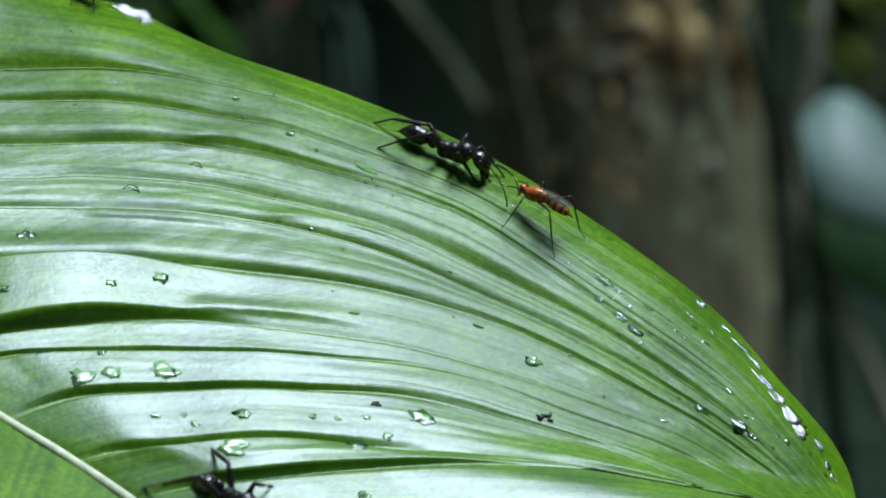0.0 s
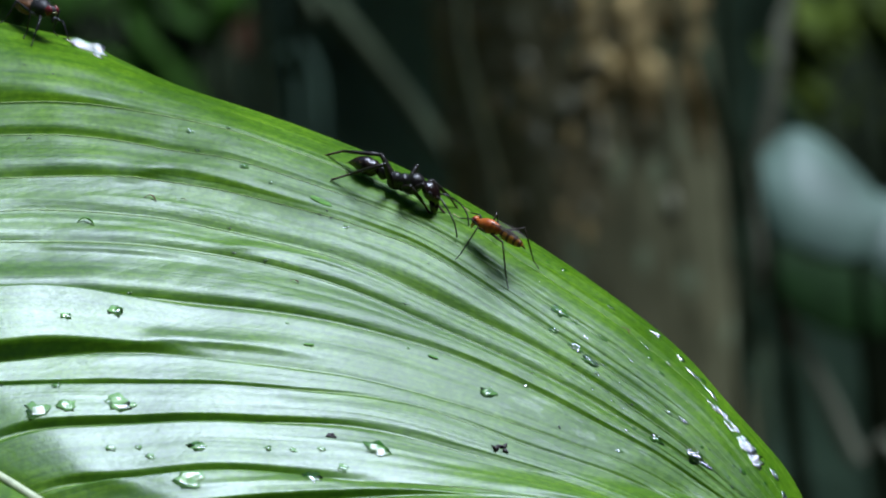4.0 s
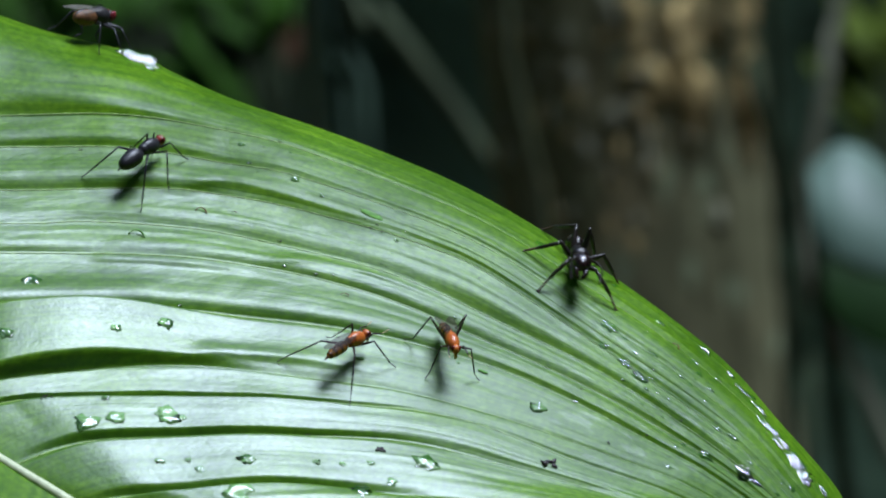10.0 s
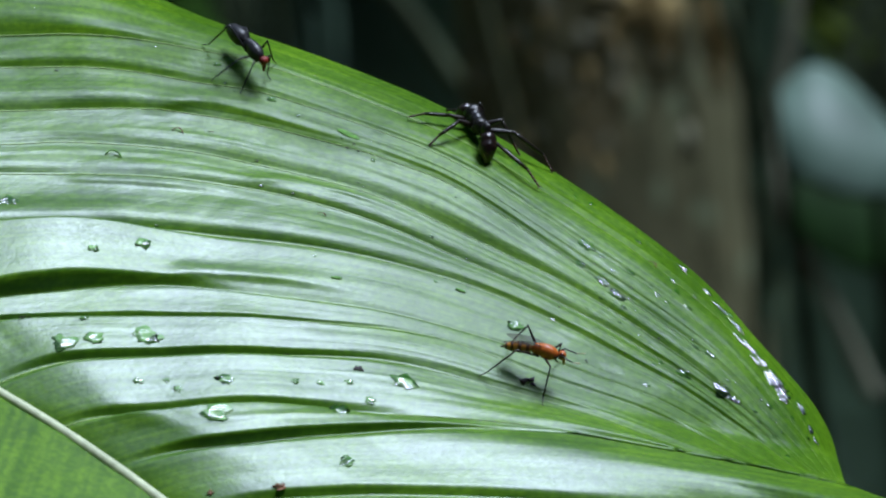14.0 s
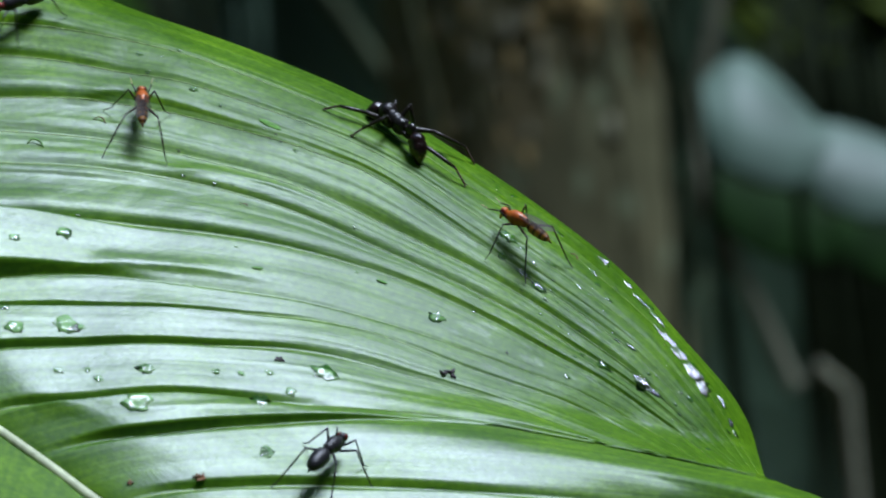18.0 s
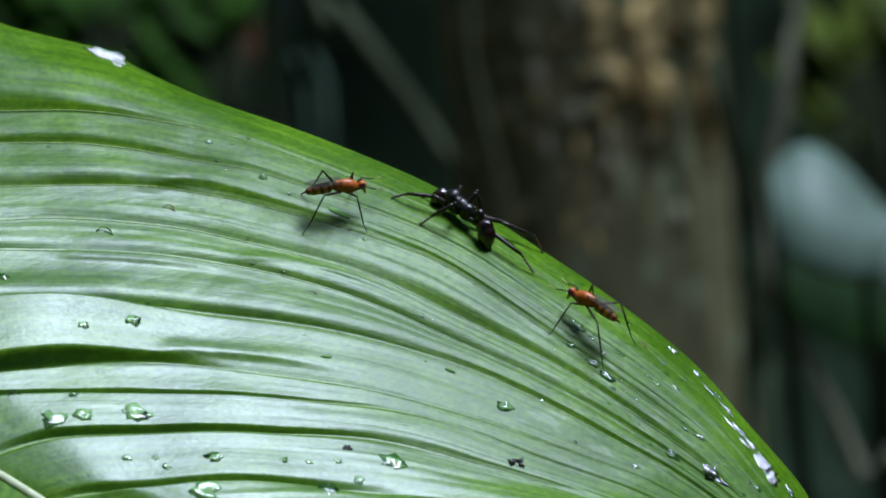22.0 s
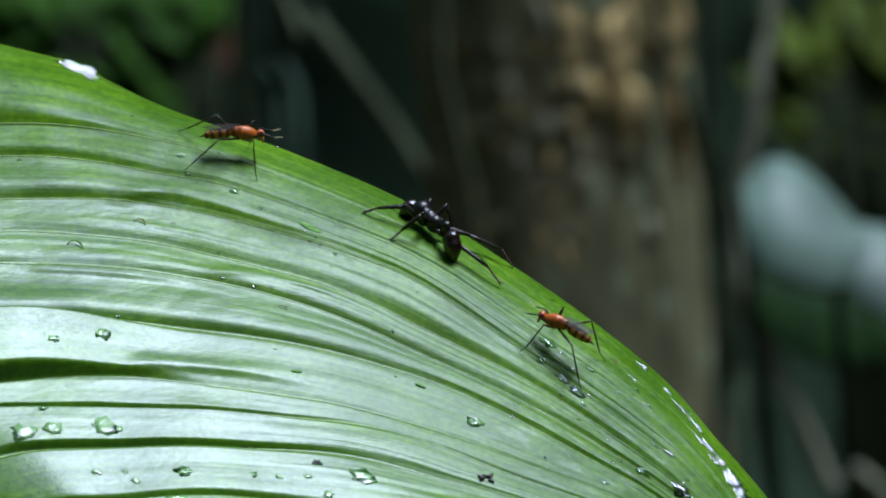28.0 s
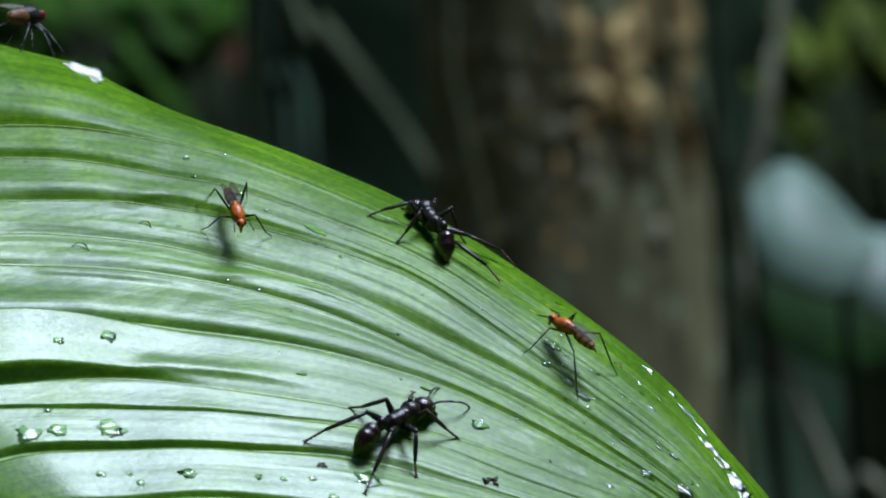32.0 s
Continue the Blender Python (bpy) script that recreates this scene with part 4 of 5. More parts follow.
        limb(ant, (-1.5, 0.95 * s, -0.9), (-5.8, 3.8 * s + spread * (s > 0), 2.6), (-11.6, 5.8 * s, -2.5), (-15.0, 7.0 * s, -4.2), 0.52, m, 20, 0.7)
    return ant


def wing_shape(length, width, side):
    bm = bmesh.new()
    rows = []
    for i in range(11):
        u = i / 10
        w = width * (math.sin(math.pi * min(1.0, u * 0.93 + 0.05)) ** 0.6)
        rows.append([bm.verts.new((-u * length * 0.001, (w * (v - 0.68)) * 0.001 * side, (0.12 * math.sin(u * 3) - 0.1 * v * v) * 0.001)) for v in (0, 0.25, 0.5, 0.75, 1.0)])
    for a, b in zip(rows, rows[1:]):
        for j in range(4):
            bm.faces.new((a[j], a[j + 1], b[j + 1], b[j]))
    return smooth(bm)


def slim_fly(size, body, belly, bands, head_mat, leg_mat, wing_mat, label, feelers=True, fat=1.0, wings=True, face=None, feet=5.0):
    """A stilt-legged fly: long body held high on thin legs, narrow wings along its back."""
    fly = tagged(new("fly"), label, "fly", "flies")
    k = size
    bm = bmesh.new()
    blob(bm, (1.9 * k, 0, 0.5 * k), (2.05 * k, 1.12 * k, 1.25 * k), (0, 8, 0), taper=0.1, lump=0.05)
    blob(bm, (0.5 * k, 0, 0.55 * k), (1.0 * k, 0.9 * k, 1.0 * k), seg=12, rings=8)
    blob(bm, (3.3 * k, 0, 0.25 * k), (0.7 * k, 0.7 * k, 0.75 * k), seg=12, rings=8)
    part("thorax", bm, body, fly)
    bm = bmesh.new()
    tube(bm, [(3.5 * k, 0, 0.4 * k), (4.1 * k, 0, 0.55 * k)], [0.25 * k, 0.22 * k], 8)
    blob(bm, (4.5 * k, 0, 0.5 * k), (0.72 * k, 0.7 * k, 0.78 * k), lump=0.04)
    head = part("head", bm, head_mat, fly)
    for s in (-1, 1):
        bm = bmesh.new()
        blob(bm, (4.55 * k, 0.5 * k * s, 0.7 * k), (0.5 * k, 0.34 * k, 0.55 * k), seg=12, rings=8)
        part("eye", bm, EYE_RED, head)
    bm = bmesh.new()
    tube(bm, [(4.75 * k, 0, 0.1 * k), (5.0 * k, 0, -0.5 * k), (5.05 * k, 0, -0.95 * k)], [0.36 * k, 0.28 * k, 0.2 * k], 8)
    part("mouthparts", bm, face or YELLOW, head)
    bm = bmesh.new()
    spine = bend([(0.0, 0, 0.4), (-1.1, 0, 0.25), (-2.6, 0, 0.05), (-4.0, 0, -0.2), (-4.9, 0, -0.4)], 21)
    prof = [0.38, 0.48, 0.62, 0.76, 0.9, 1.0, 1.03, 1.05, 1.06, 1.06, 1.05, 1.03, 1.0, 0.97, 0.93, 0.88, 0.82, 0.74, 0.62, 0.45, 0.2]
    tube(bm, spine * k, [1.08 * fat * k * p for p in prof], 16)
    abdomen = part("abdomen", bm, belly, fly)
    for i in (3, 8, 13, 17):
        if bands:
            bm = bmesh.new()
            tube(bm, spine[i:i + 3] * k, [1.11 * fat * k * p for p in prof[i:i + 3]], 16)
            part("band", bm, bands, abdomen)
    bm = bmesh.new()
    tube(bm, [spine[-2] * k, spine[-1] * k, (spine[-1] + np.array([-0.6, 0, -0.3])) * k], [0.25 * k, 0.2 * k, 0.08 * k], 8)
    part("tail", bm, bands or belly, abdomen)
    for s in (-1, 1):
        if wings:
            w = part("wing", wing_shape(6.2 * k, 1.9 * k, s), wing_mat, fly)
            w.matrix_basis = pose(0.0012 * k, 0.0006 * k * s, 0.00165 * k, 14 * s, -8, -3 * s)
            w["side"] = float(s)
        if feelers:
            f = limb(fly, (3.1 * k, 0.5 * k * s, -0.2 * k), (4.6 * k, 1.3 * k * s, 1.1 * k), (6.6 * k, 1.6 * k * s, 0.6 * k), (8.0 * k, 1.8 * k * s, 0.9 * k), 0.15 * k, (leg_mat, leg_mat, PALE_TIP), planted=False)
        else:
            f = limb(fly, (3.1 * k, 0.5 * k * s, -0.2 * k), (4.8 * k, 2.0 * k * s, 0.7 * k), (6.0 * k, 3.0 * k * s, -3.0 * k), (6.5 * k, 3.3 * k * s, -feet), 0.15 * k, (leg_mat, leg_mat, leg_mat))
        limb(fly, (2.0 * k, 0.6 * k * s, -0.4 * k), (2.6 * k, 3.0 * k * s, 1.4 * k), (3.4 * k, 4.9 * k * s, -3.4 * k), (3.8 * k, 5.6 * k * s, -feet), 0.17 * k, (leg_mat, leg_mat, leg_mat))
        limb(fly, (0.8 * k, 0.6 * k * s, -0.3 * k), (-3.0 * k, 2.6 * k * s, 1.9 * k), (-6.2 * k, 4.1 * k * s, -3.2 * k), (-7.2 * k, 4.6 * k * s, -feet), 0.18 * k, (leg_mat, leg_mat, leg_mat))
    return fly


def stout_fly(label):
    """A bristly broad fly with red eyes, striped grey thorax and rusty flanks."""
    fly = tagged(new("fly"), label, "fly", "flies")
    bm = bmesh.new()
    blob(bm, (1.3, 0, 0.6), (2.3, 1.75, 1.7), lump=0.05)
    thorax = part("thorax", bm, GREY_DUST, fly, "grey thorax with dark stripes")
    bm = bmesh.new()
    for _ in range(70):
        a, b = random.uniform(0.5, 2.6), random.uniform(-1.4, 1.5)
        q = Vector((1.3 + b * 1.3, 1.6 * math.cos(a) * (1 - 0.15 * b * b), 0.6 + 1.6 * math.sin(a) * (1 - 0.15 * b * b)))
        tube(bm, [q, q + Vector((-0.5, 0.3 * math.cos(a), 0.6 * math.sin(a)))], [0.035, 0.008], 3)
    part("bristles", bm, SOOT, thorax)
    bm = bmesh.new()
    blob(bm, (-2.6, 0, 0.1), (2.9, 1.75, 1.55), taper=0.12, lump=0.04)
    abdomen = part("abdomen", bm, CRUMB, fly, "rusty brown abdomen")
    bm = bmesh.new()
    blob(bm, (-2.7, 0, 0.32), (2.7, 0.8, 1.42), taper=0.1)
    part("back_stripe", bm, SOOT, abdomen)
    bm = bmesh.new()
    blob(bm, (4.1, 0, 0.5), (0.95, 1.25, 1.15), lump=0.03)
    head = part("head", bm, GREY_DUST, fly)
    for s in (-1, 1):
        bm = bmesh.new()
        blob(bm, (4.2, 0.78 * s, 0.72), (0.8, 0.62, 0.98), (0, 10, 0), seg=14, rings=10)
        part("eye", bm, EYE_BRIGHT, head, "large crimson eye")
        bm = bmesh.new()
        tube(bm, [(4.9, 0.2 * s, 0.7), (5.3, 0.35 * s, 0.4)], [0.12, 0.08], 6)
        part("antenna", bm, PALE_TIP, head)
        w = part("wing", wing_shape(7.2, 2.9, s), WING_CLEAR, fly)
        w.matrix_basis = pose(0.0012, 0.0009 * s, 0.002, 10 * s, -4, -16 * s)
        w["side"] = float(s)
        m = (SOOT, SOOT, SOOT)
        limb(fly, (2.4, 0.9 * s, -0.7), (4.4, 3.0 * s, 0.2), (5.4, 3.8 * s, -3.2), (6.2, 4.2 * s, -4.6), 0.24, m, 6)
        limb(fly, (1.2, 1.0 * s, -0.8), (1.4, 3.8 * s, 0.6), (1.5, 5.0 * s, -3.2), (1.5, 5.8 * s, -4.6), 0.25, m, 6)
        limb(fly, (0.0, 0.9 * s, -0.7), (-2.6, 3.2 * s, 0.6), (-4.4, 4.4 * s, -3.2), (-5.4, 5.0 * s, -4.6), 0.25, m, 6)
    bm = bmesh.new()
    tube(bm, [(4.6, 0, -0.2), (4.8, 0, -1.0), (4.9, 0, -1.4)], [0.3, 0.25, 0.3], 8)
    part("mouthparts", bm, SOOT, head)
    return fly


def shrink(thing, k):
    """Makes a creature smaller as a whole."""
    for o in thing.children_recursive:
        if o.data.users == 1:
            o.data.transform(Matrix.Scale(k, 4))
        o.location *= k
        for key in ("hip", "knee", "ankle", "toe"):
            if key in o:
                o[key] = tuple(Vector(o[key]) * k)
    return thing


random.seed(11)
ant_a = bullet_ant(30, 0, -6, "large glossy black-brown hunting ant gripping the leaf's margin")
ant_b = bullet_ant(40, 0, -10, "large glossy black-brown hunting ant walking on the leaf")
shrink(ant_a, 0.9)
fly_p = slim_fly(1.1, ORANGE, AMBER, BAND, ORANGE, THIN_LEG, WING, "orange stilt-legged fly with amber banded abdomen and smoky wings", fat=0.8)
fly_q = slim_fly(1.1, ORANGE, AMBER, BAND, ORANGE, THIN_LEG, WING, "orange stilt-legged fly with dark wings, feelers stretched out", fat=0.78)
fly_s = slim_fly(0.62, ORANGE, AMBER, BAND, RUSSET, THIN_LEG, WING_CLEAR, "small pale orange fly hovering low over the leaf", feet=3.5)
fly_r = stout_fly("stout bristly grey fly with crimson eyes and rusty flanks")
fly_k = slim_fly(1.18, SOOT, SOOT, None, RUSSET, SOOT, WING, "slim black ant-like fly with a russet head", False, 1.2, False, RUSSET, 4.6)
fly_m = slim_fly(1.2, SOOT, SOOT, None, SOOT, SOOT, WING, "slim black ant-like fly low on the leaf", False, 1.15, False, SOOT, 4.6)
fly_g = slim_fly(0.44, GREEN_METAL, GREEN_METAL, None, GREEN_METAL, THIN_LEG, WING_CLEAR, "tiny metallic green long-legged fly", False, 1.0, True, SOOT, 2.6)


# ---- drops and crumbs on the leaf ----
SEEN = 1000 * np.stack([surf[..., 0], surf[..., 2] - HEIGHT], -1) / (1 + surf[..., 1:2])


def on_sheet(a, b, proud=0.0):
    """Place, normal and run of the pleated sheet at one spot."""
    d = (SEEN[..., 0] - a) ** 2 + (SEEN[..., 1] - b) ** 2
    i, j = np.unravel_index(np.argmin(d), d.shape)
    return Vector(surf[i, j]) + Vector(nrm[i, j]) * proud, Vector(nrm[i, j]), Vector(surf[i, min(j + 1, NT - 1)] - surf[i, max(j - 1, 0)]).normalized()


GLANCE = Vector((0.18, -0.757, 0.629)).normalized()


def drop(a, b, size, long=1.0, seed=0, lean=0.0, flat=1.0):
    """A flat irregular rain drop clinging to the sheet; size: its half-width in mm, flat: its height against a full drop's."""
    p, n, x = on_sheet(a, b)
    n = (n * (1 - lean) + GLANCE * lean).normalized()
    x = (x - n * n.dot(x)).normalized()
    bm = bmesh.new()
    seg, rings = 18, 6
    rr = []
    for i in range(rings + 1):
        f = i / rings
        rr.append([])
        for j in range(seg):
            th = 2 * math.pi * j / seg
            q = 1 + 0.75 * noise.noise(Vector((math.cos(th) * 1.9, math.sin(th) * 1.9, seed * 3.7)))
            r = size * q * math.sin(f * math.pi / 2) ** 0.8
            rr[-1].append(bm.verts.new((r * math.cos(th) * long * 0.001, r * math.sin(th) * 0.001, ((0.3 if a < 20 or lean else 0.26) * flat * min(size, 1.2) * math.cos(f * math.pi / 2) * (1 + 0.8 * noise.noise(Vector((math.cos(th) * f * 2.4, math.sin(th) * f * 2.4, seed * 1.3)))) - 0.05) * 0.001)))
            if i == 0:
                break
    for r0, r1 in zip(rr, rr[1:]):
        for j in range(seg):
            if len(r0) == 1:
                bm.faces.new((r0[0], r1[j], r1[(j + 1) % seg]))
            else:
                bm.faces.new((r0[j], r1[j], r1[(j + 1) % seg], r0[(j + 1) % seg]))
    bm.faces.new(rr[-1][::-1])
    ob = part("water_drop", smooth(bm), WATER)
    m = Matrix((x, n.cross(x), n)).transposed().to_4x4()
    m.translation = p + n * (0.0002 * size if flat < 1 else 0.0)
    ob.matrix_basis = m
    return tagged(ob, "clear irregular rain drop on the green leaf", "water drop", "rain drops")


DROPS = ([(-74, 2.3, 1.5), (-50, -5.1, 1.3), (-58.8, -5.9, 0.9), (-63.9, -22.7, 1.8), (-58.6, -21.9, 1.2), (-49.9, -21.4, 1.8), (-47.4, -21.9, 0.8), (-35.2, -29.2, 1.2),
          (-50.9, -29.4, 0.8), (-43.9, -30.9, 0.7), (-45.9, -29.7, 0.6), (-37.2, -34.9, 2.1), (-26.8, -33.7, 1.3), (-23.2, -29.7, 0.7), (-18.4, -29.9, 0.6), (-13.4, -29.7, 0.7),
          (-3.9, -29.9, 1.8), (-15.4, -34.9, 1.6), (-9.9, -33.2, 0.9), (-13.9, -43.9, 1.2), (-36.7, 26.7, 0.6), (-35.4, 23.4, 0.45), (-27.2, 20.3, 0.7), (-78.4, -6.7, 1.1)],
         [(29.1, -5.9, 1.2), (31.6, -12.1, 1.1), (33.6, -14.4, 1.2), (16.1, -19.9, 1.3), (45.6, -28.4, 1.1), (52.6, -31.4, 1.5), (27.6, -8.9, 0.8), (-60.4, -18.4, 0.7),
          (-28.4, 5.1, 0.35), (16.4, 9.0, 0.9), (30, 1.6, 0.6), (-18, 32, 0.3), (2, -12, 0.35), (-30, 27.3, 0.35), (-22.5, 17.6, 0.4), (-14.6, 13.5, 0.3)])
for k, (a, b, r) in enumerate(DROPS[0] + DROPS[1]):
    drop(a, b, r, 1.35 if r > 1.0 else 1.1, k, 0.85 if b > 9 else 0.8 if r <= 1.2 and b < -25 else 0.0)
random.seed(21)
for k in range(150):
    i = random.randrange(8, 30 * 8)
    j = random.randrange(40, 185)
    a, b = AB[min(i, len(AB) - 1), j]
    wet = (a > 20) * 0.7 + 0.25
    if random.random() < wet:
        drop(a, b, random.choice((0.14, 0.18, 0.22, 0.3, 0.42, 0.6 if a > 30 else 0.2)), random.uniform(1.0, 1.7), 100 + k, 0.6 if k % 2 else 0.0)
for k in range(70):
    a = random.uniform(30, 66)
    b = float(np.interp(a, EDGE[:, 0], EDGE[:, 1])) - random.uniform(2.0, 16.0)
    drop(a, b, random.choice((0.12, 0.16, 0.2, 0.28, 0.4)), random.uniform(1.2, 3.0), 500 + k, 0.75)
for k in range(34):
    a = random.uniform(-74, 28)
    b = float(np.interp(a, EDGE[:, 0], EDGE[:, 1])) - random.uniform(2.0, 15.0)
    drop(a, b, random.choice((0.1, 0.13, 0.17, 0.22)), random.uniform(1.2, 2.2), 700 + k, 0.85)
# film of water along the lower margin
for k, (a, b, r, lg) in enumerate(((52.2, -17.0, 0.4, 5.0), (54.6, -19.6, 0.5, 5.0), (55.4, -22.2, 0.4, 6.0), (57.2, -23.6, 0.5, 5.0), (58.2, -26.0, 0.4, 5.0), (59.5, -26.4, 0.5, 4.0), (60.6, -28.8, 1.0, 1.4), (61.4, -30.1, 1.4, 1.3), (62.4, -31.2, 1.3, 1.3), (63.3, -32.6, 1.0, 1.8), (62.6, -30.0, 0.8, 1.2), (61.2, -28.4, 0.7, 1.6), (62.6, -32.4, 0.5, 3.0), (66.3, -34.2, 0.6, 2.6), (68.0, -38.4, 0.45, 3.0), (68.8, -40.2, 0.4, 3.0), (-54.6, 41.2, 1.9, 2.4), (-52.5, 40.0, 0.8, 2.0), (45, -9.4, 0.5, 2.4), (50, -14.2, 0.5, 2.4))):
    drop(a, b, r, lg, 300 + k, 0.92, 0.45)


def crumb(a, b, size, mat, name, label, category, long=1.3, curl=0.0):
    """A small angular bit lying on the sheet."""
    p, n, x = on_sheet(a, b, 0.0001)
    bm = bmesh.new()
    if curl:
        tube(bm, bend([(-size, 0, 0), (-size * 0.3, size * curl, size * 0.25), (size * 0.5, size * curl * 0.4, size * 0.3), (size, -size * curl, 0)], 12), [0.07 * size] * 6 + [0.13 * size] * 4 + [0.06 * size] * 2, 6)
    elif long > 2:
        blob(bm, (0, 0, 0.05), (size * 1.3, size * 0.36, 0.1), (0, 0, random.uniform(-8, 8)), 14, 8, lump=0.2)
    else:
        for _ in range(6):
            blob(bm, (random.gauss(0, size * 0.5) * long, random.gauss(0, size * 0.28), size * 0.1), (size * random.uniform(0.2, 0.5) * long, size * random.uniform(0.12, 0.3), size * random.uniform(0.1, 0.25)), (0, 0, random.uniform(0, 180)), 9, 6, lump=0.8)
    ob = part(name, bm, mat)
    m = Matrix((x, n.cross(x), n)).transposed().to_4x4()
    m.translation = p
    ob.matrix_basis = m
    return tagged(ob, label, category, "crumbs on the leaf")


random.seed(31)
for a, b, r in ((-11.8, -27.6, 0.9), (18.2, -29.9, 1.3), (-29.6, 9.4, 0.35), (-13.6, 11.7, 0.28), (-11.4, 10.9, 0.28), (-70.9, -18.1, 0.6), (-24.7, -25.1, 0.4), (28.1, -25.9, 0.3), (-13.0, 12.6, 0.25), (24, -17, 0.25), (41, -22, 0.25), (-65, 25.5, 0.3), (-66, 38.5, 0.2), (-61, 36.8, 0.2), (-45, 33.6, 0.16), (5, 3.2, 0.2), (35, -24.5, 0.22), (50, -27.5, 0.2)):
    crumb(a, b, r, DIRT, "crumb", "tiny dark crumb of dirt on the leaf", "crumb")
for a, b, r, c in ((-43.4, 14.7, 1.1, 0.5), (-17.9, -0.2, 0.8, 0.15), (40.1, -8.9, 0.9, 0.4), (-37.9, 14.6, 0.5, 0.3)):
    crumb(a, b, r, CRUMB, "husk", "tiny curled brown husk on the leaf", "husk", curl=c)
for a, b, r in ((-26, -48.5, 1.2), (-38, -49.5, 0.8)):
    crumb(a, b, r, CRUMB, "crumb", "soft brown crumb on the leaf", "crumb")
crumb(-54.9, 10.6, 1.5, MOSS, "flake", "dark green curled flake on the leaf", "flake", curl=0.5)
for a, b, r in ((-13.9, 14.1, 1.6), (-16, -11.3, 0.8), (6, -13.4, 0.8)):
    crumb(a, b, r, MOSS, "flake", "thin dark green flake on the leaf", "flake", 2.2)


# ---- what moves ----
SKIN, SKIN_UP = surf.reshape(-1, 3)[::2], nrm.reshape(-1, 3)[::2]


def footing(p):
    """The nearest place on the leaf, and its normal."""
    i = int(((SKIN - np.array(p)) ** 2).sum(1).argmin())
    n = Vector(SKIN_UP[i])
    return Vector(SKIN[i]) + n * 0.0002, n


def bent(hip, toe, up, out, l1, l2, l3):
    """Knee and ankle of a leg whose foot stands at toe."""
    back = hip - toe
    back = (back - up * back.dot(up)).normalized()
    ankle = toe + (back * 0.8 + up * 0.6).normalized() * l3
    d = ankle - hip
    far = max(min(d.length, (l1 + l2) * 0.995), abs(l1 - l2) * 1.02)
    ankle = hip + d.normalized() * far
    along = (far * far + l1 * l1 - l2 * l2) / (2 * far)
    high = math.sqrt(max(l1 * l1 - along * along, 0.0))
    way = d.normalized()
    bow_up = up * 0.85 + out * 0.5
    bow_up = (bow_up - way * bow_up.dot(way)).normalized()
    return hip + way * along + bow_up * high, ankle


def body_pose(thing, t):
    """The keyed place and turn of a thing at t seconds."""
    keys = thing.animation_data
    curves = keys.action.layers[0].strips[0].channelbag(keys.action_slot).fcurves
    v = [c.evaluate(frame(t)) for c in curves]
    return Matrix.LocRotScale(Vector(v[:3]), Quaternion(v[3:7]).normalized(), None)


def move(thing, *rows, reach=3.2, stands=()):
    """Keys a creature's way and its steps: each foot stays where it was set until the body has gone on by reach mm.
    stands: (from, to, leg, a, b), places on the leaf where a foot is known to stand."""
    walk(thing, rows)
    legs = [o for o in thing.children if "knee" in o]
    times = []
    for (t0, m0), (t1, m1) in zip(rows, rows[1:]):
        still = (m1.translation - m0.translation).length < 0.0006 and m0.to_quaternion().rotation_difference(m1.to_quaternion()).angle < 0.05
        slow = t1 - t0 > 3
        n = 1 if still or slow and (m1.translation - m0.translation).length < 0.003 else max(1, min(round((t1 - t0) / 0.1), 24))
        times += [t0 + (t1 - t0) * i / n for i in range(n)]
    times = sorted(set([round(t, 3) for t in times + [rows[-1][0], 32.0] + [s[0] for s in stands] + [s[1] for s in stands]]))
    poses = [body_pose(thing, t) for t in times]
    off = []
    for m in poses:
        p, n = footing(m.translation)
        off.append(1000 * (m.translation - p).length)
    usual = min(off)
    for j, leg in enumerate(legs):
        hip0, k0, a0, t0 = (Vector(leg[key]) for key in ("hip", "knee", "ankle", "toe"))
        l1, l2, l3 = k0.length, (a0 - k0).length, (t0 - a0).length
        rest = Matrix.Translation(hip0)
        shin, foot = (next(o for o in leg.children if o.name.startswith(w)) for w in ("shin", "foot"))
        rows_leg, rows_shin, rows_foot, stand, up = [], [], [], None, None
        for t, m, high in zip(times, poses, off):
            known = next((s for s in stands if s[2] == j and s[0] <= t <= s[1]), None)
            if not leg["planted"] or high > usual + 4.0 and not known:
                stand = None
                rows_leg.append((t, rest))
                rows_shin.append((t, Matrix.Translation(k0)))
                rows_foot.append((t, Matrix.Translation(a0)))
                continue
            hip = m @ hip0
            want = m @ (hip0 + t0)
            if known:
                p, n, u, v = leaf_frame(known[3], known[4])
                stand, up = footing(p)
            elif stand is None or (want - stand).length > 0.001 * reach * (0.75 + 0.5 * (j % 2)) or (stand - hip).length > 0.97 * (l1 + l2 + l3):
                stand, up = footing(want + (want - stand) * 0.4 if stand is not None else want)
            out = (want - m.translation).normalized()
            knee, ankle = bent(hip, stand, up, out, l1, l2, l3)
            back = m.to_quaternion().inverted()
            k, a, e = back @ (knee - hip), back @ (ankle - knee), back @ (stand - ankle)
            q1 = k0.rotation_difference(k)
            q2 = q1.inverted() @ (a0 - k0).rotation_difference(a)
            q3 = q1.inverted() @ (t0 - a0).rotation_difference(e)
            rows_leg.append((t, rest @ q1.to_matrix().to_4x4()))
            rows_shin.append((t, Matrix.Translation(k0) @ q2.to_matrix().to_4x4()))
            rows_foot.append((t, Matrix.Translation(q1.inverted() @ (k + a)) @ q3.to_matrix().to_4x4()))
        for o, r in ((leg, rows_leg), (shin, rows_shin), (foot, rows_foot)):
            walk(o, r)


